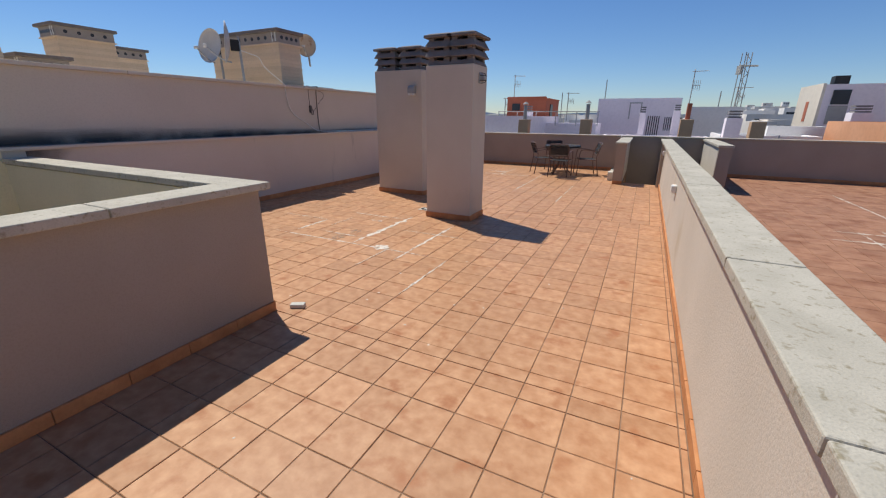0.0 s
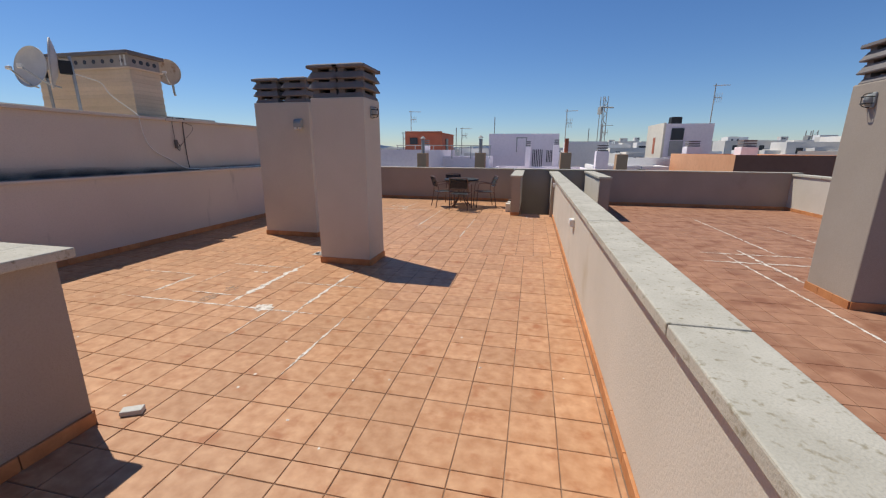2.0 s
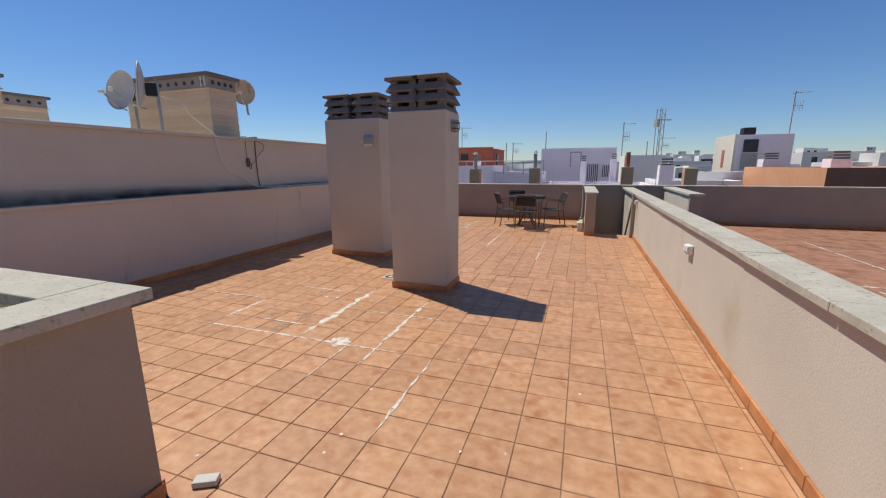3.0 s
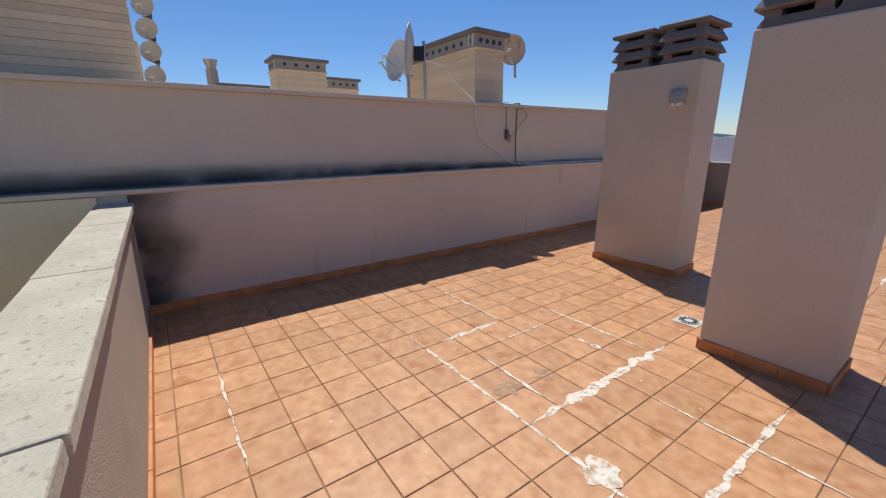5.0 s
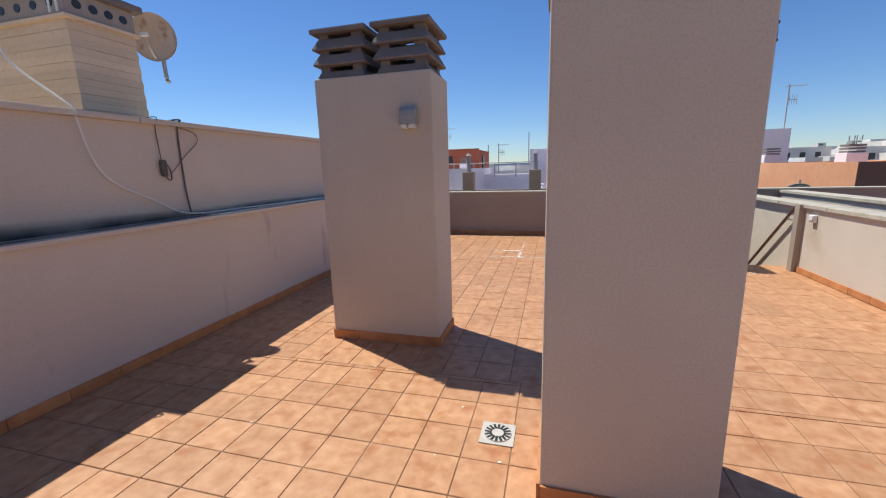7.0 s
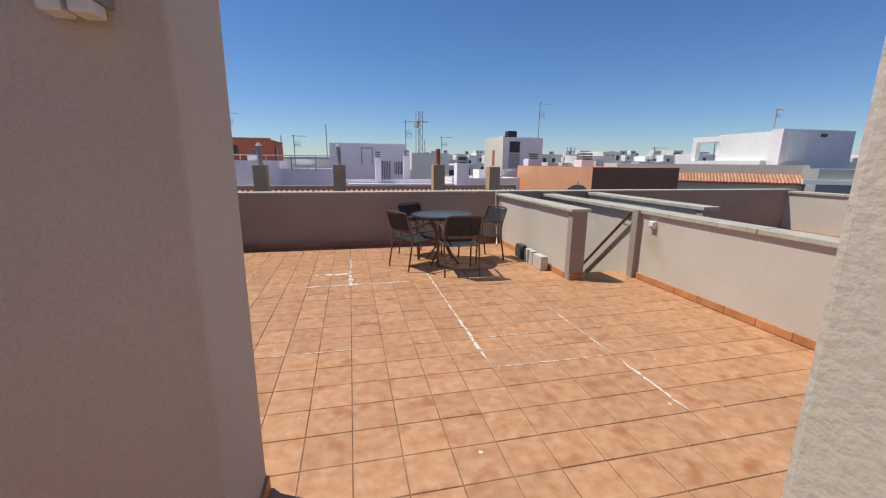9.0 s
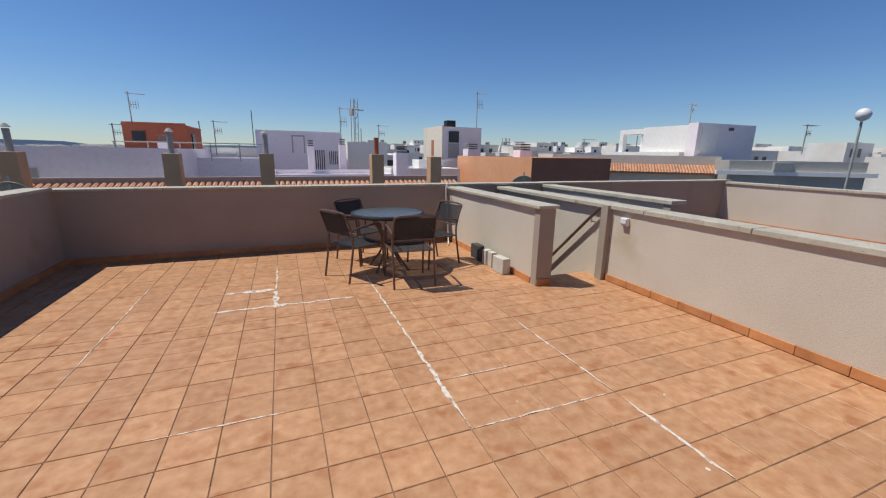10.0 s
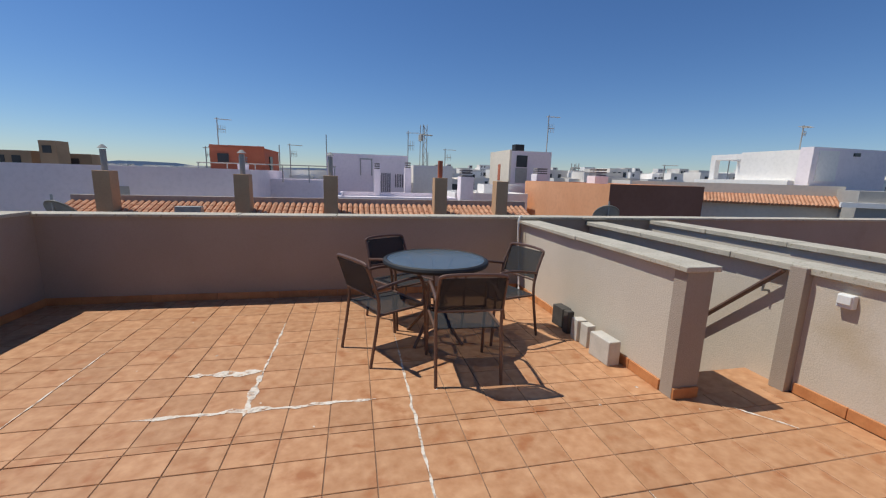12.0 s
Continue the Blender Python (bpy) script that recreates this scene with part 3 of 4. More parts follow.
# cranes
def crane(az, d, top, label, jib=12.0):
    q = far_at(az, d)
    z1 = far_at(az, d, top).z
    c = thing("tower_crane", label, "crane", (q.x, q.y, GROUND_Z), 25)
    bm = bmesh.new()
    s, h = 1.1 * d / 190, z1 - GROUND_Z
    for x in (-s, s):
        for y in (-s, s):
            rod(bm, (x, y, 0), (x, y, h), 0.17 * d / 190, 5)
    k, z = 0, h * 0.45
    while z < h - 2 * s:
        rod(bm, (-s if k % 2 else s, -s, z), (s if k % 2 else -s, -s, z + 2 * s), 0.12 * d / 190, 4)
        z, k = z + 2 * s, k + 1
    part("mast", bm, M_GREYB, c)
    part("jib", rod(bmesh.new(), (-jib * 0.4, 0, h * 0.88), (jib, 0, h * 0.88), 0.35 * d / 190, 5), M_GREYB, c)
    part("counterweight", boxes((-jib * 0.42, -jib * 0.2, -1.2, 1.2, h * 0.80, h * 0.88)), M_GREYB, c)


crane(9.55, 195, 6.9, "grey lattice tower crane far behind the roofs", 5)
crane(30.4, 300, 2.2, "distant tower crane on the horizon", 9)

# street lamp with a globe
q = Vector((13.0, 14.65, 0))
l = thing("globe_lamp", "white globe lamp on a thin pole", "lamp", (q.x, q.y, -1.0))
part("pole", rod(bmesh.new(), (0, 0, 0), (0, 0, 3.6), 0.035, 8), M_GREYB, l)
bm = bmesh.new()
bmesh.ops.create_uvsphere(bm, u_segments=16, v_segments=10, radius=0.19, matrix=Matrix.Translation((0, 0, 3.8)))
part("globe", bm, M_PLASTIC, l, smooth=True)

# far town: countless low houses to the horizon
rng = random.Random(11)
verts, faces = [], []
wv, wf = [], []
for i in range(3000):
    az = rng.uniform(-45, 85)
    d = rng.uniform(75, 130) if i < 160 else rng.uniform(130, 620)
    q = far_at(az, d)
    w, dp = rng.uniform(3, 9), rng.uniform(3, 8)
    z = far_at(az, d, rng.uniform(-0.9, 0.4) if az < 10 else rng.uniform(-0.4, 1.25) + (0.5 if rng.random() < 0.12 else 0)).z
    b = len(verts)
    verts += [(q.x + sx * w / 2, q.y + sy * dp / 2, zz) for zz in (GROUND_Z, z) for sx, sy in ((-1, -1), (1, -1), (1, 1), (-1, 1))]
    faces += [tuple(b + k for k in f) for f in ((4, 5, 6, 7), (0, 1, 5, 4), (1, 2, 6, 5), (2, 3, 7, 6), (3, 0, 4, 7))]
    for k in range(rng.randint(1, 3)):
        x = q.x - w / 2 + w * (k + 0.6) / 3.6
        b = len(wv)
        y = q.y - dp / 2 - 0.05
        wv += [(x, y, z - 2.2), (x + 0.9, y, z - 2.2), (x + 0.9, y, z - 0.9), (x, y, z - 0.9)]
        wf += [(b, b + 1, b + 2, b + 3)]
for nm, vv, ff, m, lab in (("far_town", verts, faces, M_TOWN, "white and sandy houses of the far town"), ("far_windows", wv, wf, M_DARKWIN, "dark windows of the far town")):
    me = bpy.data.meshes.new(nm)
    me.from_pydata(vv, [], ff)
    me.materials.append(m)
    tagged(new(nm, me), lab, "town", "", "stuff")
# brown flats at the far left
M_FLATS = material("brown_facade", (0.30, 0.20, 0.12), (0.36, 0.25, 0.16), 0.4, 0.95, 4)
for az0, az1, d, e1 in ((-42, -32.9, 95, 1.3), (-32.8, -31.0, 92, 2.4), (-30.9, -28.4, 95, 1.2)):
    a, b = far_at(az0, d), far_at(az1, d)
    h = house("brown_flats", "sandy brown apartment block with balconies", a.x, b.x, b.y, b.y + 3, far_at(az0, d, e1).z, M_FLATS)
    for k in range(max(1, int((b.x - a.x) / 2.2))):
        opening(h, "window", a.x + 0.5 + k * 2.2, a.x + 1.7 + k * 2.2, b.y - 0.1, b.y + 0.02, far_at(az0, d, e1).z - 2.0, far_at(az0, d, e1).z - 0.8)
# low hill on the horizon, its distance haze painted into the colour
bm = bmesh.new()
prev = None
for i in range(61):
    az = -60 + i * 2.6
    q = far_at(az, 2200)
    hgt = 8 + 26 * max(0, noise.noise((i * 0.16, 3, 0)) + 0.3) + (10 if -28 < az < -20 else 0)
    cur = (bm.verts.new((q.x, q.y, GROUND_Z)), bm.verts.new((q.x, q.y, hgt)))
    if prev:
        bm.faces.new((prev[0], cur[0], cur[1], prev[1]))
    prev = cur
structure("backdrop", bm, M_HILL, "low hills on the horizon in a haze-tinted pale blue", "hills")

# ---- neighbouring roof behind the tall wall ----
structure("neighbour_roof", boxes((-18, -6.76, -3, 12, 0.7, 0.9), (-18, -17.8, -3, 12, GROUND_Z, 0.7), (-18, -6.76, 11.8, 12, GROUND_Z, 0.7), (-18, -6.76, -3, -2.8, GROUND_Z, 0.7)), M_TALL, "flat roof of the neighbouring building", "roof")


def brick_stack(x0, x1, y0, y1, z0, z1, label, holes=7):
    """Tan courses, a grey frieze with holes and a dark lid."""
    cx, cy, w, d = (x0 + x1) / 2, (y0 + y1) / 2, (x1 - x0) / 2, (y1 - y0) / 2
    s = thing("brick_chimney_stack", label, "chimney", (cx, cy, z0), 0, "tan stacks behind the wall")
    h, fr = z1 - z0, 0.19
    z, k = 0.0, 0
    while z < h - fr - 0.05:
        e = 0.004 * (k % 2) + 0.02 * (1 - z / h)
        part("brick_course", boxes((-w - e, w + e, -d - e, d + e, z, min(z + 0.058, h - fr - 0.05))), M_TAN, s)
        z, k = z + 0.06, k + 1
    part("frieze", boxes((-w - 0.01, w + 0.01, -d - 0.01, d + 0.01, h - fr - 0.05, h - 0.06)), M_FRIEZE, s)
    for i in range(holes):
        x = -w + 2 * w * (i + 0.7) / (holes + 0.4)
        part("vent_hole", rod(bmesh.new(), (x, -d - 0.016, h - 0.145), (x, -d + 0.02, h - 0.145), 0.034, 10), M_DARKWIN, s)
    for i in range(4):
        y = -d + 2 * d * (i + 0.7) / 4.4
        part("vent_hole", rod(bmesh.new(), (w - 0.02, y, h - 0.145), (w + 0.016, y, h - 0.145), 0.034, 10), M_DARKWIN, s)
    for sx in (w - 0.05, w - 0.13):
        part("white_strip", boxes((sx - 0.012, sx + 0.012, -d - 0.02, -d - 0.008, h - fr - 0.03, h - 0.062)), M_PLASTIC, s, "pale strip on the frieze")
    part("band", boxes((-w - 0.035, w + 0.035, -d - 0.035, d + 0.035, h - fr - 0.075, h - fr - 0.05)), M_TAN, s)
    part("lid", box(bmesh.new(), -w - 0.07, w + 0.07, -d - 0.07, d + 0.07, h - 0.06, h, bevel=0.012), M_CAP, s, "dark grey concrete lid")
    return s


brick_stack(-8.75, -6.85, 7.40, 7.93, 0.9, 2.98, "large tan brick chimney stack with a dark lid", 10)
brick_stack(-11.6, -11.0, 5.75, 6.74, 0.9, 3.13, "tan brick chimney stack with a pierced grey frieze")
brick_stack(-12.8, -12.1, 7.2, 7.95, 0.9, 2.98, "smaller tan brick chimney stack")
brick_stack(-9.9, -9.3, 4.5, 5.1, 0.9, 2.34, "low chimney stack with a dark lid")
h = thing("stair_tower", "tall tan brick stair tower behind the wall", "tower", (-8.3, 2.2, 0.9))
for k in range(52):
    e = 0.004 * (k % 2)
    part("brick_course", boxes((-0.9 - e, 1.42 + e, -2.0 - e, 1.3 + e, k * 0.066, k * 0.066 + 0.063)), M_TAN, h)
part("lid", boxes((-1.0, 1.5, -2.1, 1.38, 3.43, 3.52)), M_CAP, h)
h = thing("tan_roof_house", "plain tan rooftop house", "house", (-13.5, 2.0, 0.9))
part("wall", boxes((-1.5, 1.5, -2.0, 1.58, 0, 2.4)), M_TAN, h)
h = thing("chimney_pot", "thin grey pipe with a cowl on the neighbouring roof", "chimney", (-10.2, 4.5, 0.9))
part("pipe", rod(bmesh.new(), (0, 0, 0), (0, 0, 1.75), 0.09, 10), M_GREYB, h)
part("cowl", rod(bmesh.new(), (0, 0, 1.75), (0, 0, 1.9), 0.06, 10, 0.11), M_STEEL, h)


M_DISH = material("dish_paint", (0.55, 0.53, 0.50), (0.62, 0.60, 0.56), 7, 0.5, 60)
M_RUSTY = material("rusty_dish_paint", (0.60, 0.50, 0.38), (0.66, 0.57, 0.46), 5, 0.6, 60, 0, 80, (0.36, 0.22, 0.12), 9, 0.56)


def dish(at, r, turn, tilt, label, short=False, paint=M_DISH):
    """A satellite dish: shallow bowl, arm with receiver, bracket and pole."""
    d = thing("satellite_dish", label, "satellite dish", at, turn, "satellite dishes")
    bm = bmesh.new()
    rings, n = [], 28
    for side, off in ((0, 0.0), (1, -0.012)):
        for k in range(7):
            rr = r * k / 6
            rings.append([bm.verts.new((rr * math.cos(2 * math.pi * i / n), 0.22 * r * (k / 6) ** 2 + off, rr * 1.06 * math.sin(2 * math.pi * i / n))) for i in range(n)] if k else [bm.verts.new((0, off, 0))] * n)
    for s in (0, 7):
        for k in range(6):
            for i in range(n):
                q = [rings[s + k][i], rings[s + k][(i + 1) % n], rings[s + k + 1][(i + 1) % n], rings[s + k + 1][i]]
                q = list(dict.fromkeys(q))
                bm.faces.new(q if s else q[::-1])
    for i in range(n):
        bm.faces.new((rings[6][i], rings[6][(i + 1) % n], rings[13][(i + 1) % n], rings[13][i]))
    bmesh.ops.rotate(bm, verts=bm.verts, cent=(0, 0, 0), matrix=Matrix.Rotation(radians(tilt), 3, "X"))
    part("bowl", bm, paint, d, smooth=True)
    part("arm", tube(bmesh.new(), smooth_line([(0, 0.0, -r * 0.98), (0, r * 0.5, -r * 0.8), (0, r * 1.15, -r * 0.25)]), 0.012), M_STEEL, d)
    part("receiver", box(bmesh.new(), -0.035, 0.035, r * 1.12, r * 1.3, -r * 0.3, -r * 0.12, bevel=0.012), M_PLASTIC, d)
    part("bracket", box(bmesh.new(), -0.035, 0.035, -0.15, -0.01, -0.12, 0.06, bevel=0.01), M_BLACK, d)
    part("pole", tube(bmesh.new(), smooth_line([(0, -0.14, 0.12), (0, -0.15, -0.3), (0, -0.2 if short else -0.15, -0.36 if short else -(at[2] - 0.92))]), 0.02), M_STEEL, d)
    return d


dish((-7.80, 6.72, 2.63), 0.28, 185, 10, "large pale satellite dish on the neighbouring roof")
dish((-6.98, 6.45, 2.60), 0.31, 142, 6, "large grey satellite dish turned away behind the wall")
dish((-6.92, 8.20, 2.80), 0.20, -150, -8, "rusty tan satellite dish beside the brick stack", True, M_RUSTY)
for z in (3.17, 2.90, 2.63, 2.33):
    dish((-9.0, 3.68, z), 0.125, -110, 10, "small white satellite dish on a shared pole")
for x0, x1, y0, y1, z in ((-24, -18.5, 11.2, 14.4, 3.0), (-27, -19.5, 15.0, 18.5, 2.85), (-25, -19.0, 19.5, 23.0, 3.1)):
    house("cream_roof_house", "small cream rooftop house beyond the neighbouring roof", x0, x1, y0, y1, z, M_CREAM, group="cream roof houses")
# two dishes below the far parapet
dish((-8.3, 17.8, 0.50), 0.34, -20, 40, "grey satellite dish beyond the far parapet", False, M_GREYPLASTIC)
dish((3.6, 18.6, 0.5), 0.34, -20, 40, "grey satellite dish beyond the stairwell", False, M_GREYPLASTIC)

# ---- chimneys of the terrace ----


def ring_slab(x, y, w, d, z0, z1, out, top_in):
    """A hollow sloping louvre: wider at its lower edge."""
    bm = bmesh.new()
    quad = ((-1, -1), (1, -1), (1, 1), (-1, 1))
    rows = [[bm.verts.new((x + sx * (w / 2 + o), y + sy * (d / 2 + o), z)) for sx, sy in quad]
            for o, z in ((out - 0.004, z0), (out, z0 + 0.012), (top_in, z1), (-0.055, z1), (-0.045, z0))]
    n = len(rows)
    for a in range(n):
        for i in range(4):
            bm.faces.new((rows[a][i], rows[a][(i + 1) % 4], rows[(a + 1) % n][(i + 1) % 4], rows[(a + 1) % n][i]))
    bmesh.ops.recalc_face_normals(bm, faces=bm.faces)
    return bm


def cap_stack(parent, x, y, w, d, z):
    """Louvred concrete cap: a curb, corner posts, two sloping louvres and an overhanging lid."""
    part("cap_curb", ring_slab(x, y, w, d, z, z + 0.055, 0.012, -0.01), M_CAP, parent)
    for z0, h, out, top_in in ((z + 0.095, 0.085, 0.035, -0.004), (z + 0.21, 0.085, 0.035, -0.004)):
        part("cap_louvre", ring_slab(x, y, w, d, z0, z0 + h, out, top_in), M_CAP, parent)
    for sx in (-1, 1):
        for sy in (-1, 1):
            px, py = x + sx * (w / 2 - 0.05), y + sy * (d / 2 - 0.05)
            part("cap_post", box(bmesh.new(), px - 0.04, px + 0.04, py - 0.04, py + 0.04, z, z + 0.335), M_CAP, parent)
    bm = box(bmesh.new(), x - w / 2 - 0.045, x + w / 2 + 0.045, y - d / 2 - 0.045, y + d / 2 + 0.045, z + 0.33, z + 0.365, bevel=0.008)
    box(bm, x - w / 2 - 0.04, x + w / 2 + 0.04, y - d / 2 - 0.04, y + d / 2 + 0.04, z + 0.366, z + 0.39, taper=0.07)
    part("cap_lid", bm, M_CAP, parent)


def terrace_chimney(x0, x1, y0, y1, z, caps, label, mat=None):
    c = thing("chimney", label, "chimney", (x0, y0, 0), 0, "stucco chimneys on the terrace")
    w, d = x1 - x0, y1 - y0
    part("shaft", box(bmesh.new(), 0, w, 0, d, 0, z, bevel=0.012), mat or M_STUCCO_ROUGH, c)
    for a, b, horiz in (((0, 0), (w, 0), 1), ((0, d), (w, d), 1), ((0, 0), (0, d), 0), ((w, 0), (w, d), 0)):
        n = max(2, round((w if horiz else d) / 0.25))
        for i in range(n):
            s = (w if horiz else d) / n
            u = a[0 if horiz else 1] + i * s
            sgn = -1 if (a[1] == 0 and horiz) or (a[0] == 0 and not horiz) else 1
            off = (0 if sgn < 0 else (d if horiz else w))
            lo, hi = (off - 0.014, off - 0.0002) if sgn < 0 else (off + 0.0002, off + 0.014)
            bm = bmesh.new()
            if horiz:
                box(bm, u + 0.002, u + s - 0.002, lo, hi, 0, 0.08)
            else:
                box(bm, lo, hi, u + 0.002, u + s - 0.002, 0, 0.08)
            part("skirting_tile", bm, M_SKIRT, c)
    for cx, cw in caps:
        cap_stack(c, cx, d / 2, cw, d - 0.06, z)
    return c


terrace_chimney(-3.20, -2.50, 6.49, 7.0, 2.09, ((0.182, 0.325), (0.518, 0.325)), "tall beige stucco chimney with twin louvred grey caps")
terrace_chimney(-5.06, -4.07, 7.93, 8.41, 2.22, ((0.235, 0.385), (0.755, 0.385)), "wide beige stucco chimney with twin louvred grey caps")
terrace_chimney(2.57, 3.35, 6.15, 6.80, 2.12, ((0.21, 0.34), (0.57, 0.34)), "stucco chimney with louvred caps on the neighbouring terrace", M_STUCCO)


def bulkhead(at, turn, label):
    """An oval caged bulkhead lamp."""
    b = thing("bulkhead_lamp", label, "lamp", at, turn)
    part("base", box(bmesh.new(), -0.05, 0.05, -0.02, 0, -0.07, 0.07, bevel=0.01), M_GREYPLASTIC, b)
    bm = bmesh.new()
    bmesh.ops.create_uvsphere(bm, u_segments=16, v_segments=10, radius=1.0, matrix=Matrix.Translation((0, -0.03, 0)) @ Matrix.Diagonal((0.035, 0.042, 0.055, 1)))
    part("glass", bm, M_GREYPLASTIC, b, smooth=True)
    for z in (-0.03, 0.03):
        part("cage_bar", tube(bmesh.new(), smooth_line([(-0.045, -0.015, z), (-0.03, -0.08, z), (0.03, -0.08, z), (0.045, -0.015, z)]), 0.004), M_BLACK, b)
    part("cage_hoop", tube(bmesh.new(), smooth_line([(0, -0.015, -0.065), (0, -0.082, -0.045), (0, -0.082, 0.045), (0, -0.015, 0.065)]), 0.004), M_BLACK, b)
    return b


bulkhead((-2.50, 6.72, 1.93), 90, "dark caged bulkhead lamp on the chimney side")
bulkhead((2.57, 6.5, 1.95), -90, "pale caged bulkhead lamp on the chimney side")
v = thing("vent_hood", "grey plastic vent hood on the chimney", "vent", (-4.245, 7.93, 1.885))
bm = bmesh.new()
prof = [(0, 0.075), (-0.05, 0.07), (-0.085, 0.04), (-0.095, 0.0), (-0.095, -0.06), (0, -0.06)]
a = [bm.verts.new((-0.062, y, z)) for y, z in prof]
b = [bm.verts.new((0.062, y, z)) for y, z in prof]
bm.faces.new(a)
bm.faces.new(b[::-1])
for i in range(len(prof)):
    bm.faces.new((a[i], b[i], b[(i + 1) % len(prof)], a[(i + 1) % len(prof)]))
bmesh.ops.recalc_face_normals(bm, faces=bm.faces)
part("hood", bm, M_GREYPLASTIC, v)
for x in (-0.03, 0.03):
    part("outlet", box(bmesh.new(), x - 0.024, x + 0.024, -0.085, -0.02, -0.092, -0.06, bevel=0.006), M_PLASTIC, v)
v = thing("round_vent", "tan round vent cap on the chimney front", "vent", (2.72, 6.15, 1.98))
part("cap", rod(bmesh.new(), (0, -0.05, 0), (0, -0.11, 0), 0.10, 20), M_TAN, v)
part("collar", rod(bmesh.new(), (0, 0, 0), (0, -0.05, 0), 0.06, 16), M_BLACK, v)


# ---- garden furniture ----
def chair():
    c = thing("garden_chair", "bronze metal garden chair with black textile seat and back", "chair", (0, 0, 0), 0, "chairs round the table")
    hw = 0.235
    for sx in (-1, 1):
        x = sx * hw
        part("rear_leg", tube(bmesh.new(), smooth_line([(x, 0.27, 0.0), (x, 0.20, 0.42), (x, 0.22, 0.60), (x * 0.97, 0.285, 0.765)]), 0.0125), M_BROWN, c)
        part("front_leg", tube(bmesh.new(), smooth_line([(x, -0.26, 0.0), (x, -0.235, 0.42), (x, -0.21, 0.615), (x, -0.15, 0.645), (x, 0.0, 0.64), (x, 0.225, 0.605)]), 0.0125), M_BROWN, c)
        part("seat_rail", tube(bmesh.new(), [(x, -0.235, 0.41), (x, 0.20, 0.40)], 0.011), M_BROWN, c)
    part("top_rail", tube(bmesh.new(), smooth_line([(-hw * 0.97, 0.285, 0.755), (-hw * 0.88, 0.30, 0.803), (0, 0.31, 0.815), (hw * 0.88, 0.30, 0.803), (hw * 0.97, 0.285, 0.755)]), 0.0125), M_BROWN, c)
    part("back_bar", tube(bmesh.new(), [(-hw, 0.213, 0.535), (hw, 0.213, 0.535)], 0.009), M_BROWN, c)
    part("front_bar", tube(bmesh.new(), [(-hw, -0.235, 0.41), (hw, -0.235, 0.41)], 0.011), M_BROWN, c)
    bm = bmesh.new()
    rows = [[bm.verts.new((x, 0.222 + 0.078 * t + dy, 0.545 + 0.245 * t)) for x in (-hw + 0.012, hw - 0.012)] for dy in (0.0, 0.005) for t in (0, 0.5, 1)]
    for a, b in ((0, 1), (1, 2), (4, 3), (5, 4), (3, 0), (2, 5)):
        bm.faces.new((rows[a][0], rows[a][1], rows[b][1], rows[b][0]))
    for k in (0, 1):
        bm.faces.new([rows[r][k] for r in (0, 1, 2, 5, 4, 3)])
    bmesh.ops.recalc_face_normals(bm, faces=bm.faces)
    part("backrest", bm, M_MESH, c, "black woven textile back")
    part("seat", box(bmesh.new(), -hw + 0.01, hw - 0.01, -0.235, 0.20, 0.398, 0.408, bevel=0.003), M_MESH, c, "black woven textile seat")
    return c


first = chair()
first.matrix_basis = pose(-2.24, 11.84, 0, 0, 0, 177)
for x, y, a in ((-2.79, 12.28, 118), (-1.70, 12.5, -72), (-2.57, 13.0, 30)):
    copy_thing(first, pose(x, y, 0, 0, 0, a))
t = thing("round_table", "round garden table with a frosted glass top", "table", (-2.33, 12.46, 0))
part("tabletop", rod(bmesh.new(), (0, 0, 0.722), (0, 0, 0.733), 0.435, 48), M_GLASS, t, "grey frosted glass top")
bm = bmesh.new()
ring = [(0.437 * math.cos(2 * math.pi * i / 48), 0.437 * math.sin(2 * math.pi * i / 48), 0.712) for i in range(49)]
part("rim", tube(bm, ring, 0.027), M_BLACK, t, "dark metal rim")
for i in range(4):
    a = math.pi / 4 + i * math.pi / 2
    c, s = math.cos(a), math.sin(a)
    part("leg", tube(bmesh.new(), smooth_line([(0.30 * c, 0.30 * s, 0.0), (0.12 * c, 0.12 * s, 0.22), (0.10 * c, 0.10 * s, 0.42), (0.30 * c, 0.30 * s, 0.70)]), 0.014), M_BROWN, t)
part("leg_ring", tube(bmesh.new(), [(0.115 * math.cos(2 * math.pi * i / 20), 0.115 * math.sin(2 * math.pi * i / 20), 0.34) for i in range(21)], 0.01), M_BROWN, t)

# blocks along the stair wall
for x0, x1, y0, y1, z, m, lab in ((-1.09, -0.98, 11.68, 11.93, 0.20, M_BLOCK, "pale concrete block lying against the stair wall"),
                                  (-1.06, -0.98, 12.02, 12.13, 0.20, M_BLOCK, "pale concrete block standing by the wall"), (-1.07, -0.97, 12.16, 12.27, 0.20, M_BLOCK, "pale concrete block standing by the wall"),
                                  (-1.07, -1.0, 12.34, 12.42, 0.22, M_DARKBLOCK, "dark block standing by the wall"), (-1.05, -0.95, 12.48, 12.66, 0.20, M_DARKBLOCK, "dark block lying by the wall")):
    b = thing("concrete_block", lab, "block", ((x0 + x1) / 2, (y0 + y1) / 2, 0), random.uniform(-4, 4), "blocks by the stair wall")
    w, d = (x1 - x0) / 2, (y1 - y0) / 2
    part("body", box(bmesh.new(), -w, w, -d, d, 0, z, bevel=0.008), m, b)
b = thing("stone_offcut", "small white stone offcut on the tiles", "stone", (-2.66, 3.36, 0), 28)
part("body", box(bmesh.new(), -0.055, 0.055, -0.03, 0.03, 0, 0.032, bevel=0.006), M_BLOCK, b)

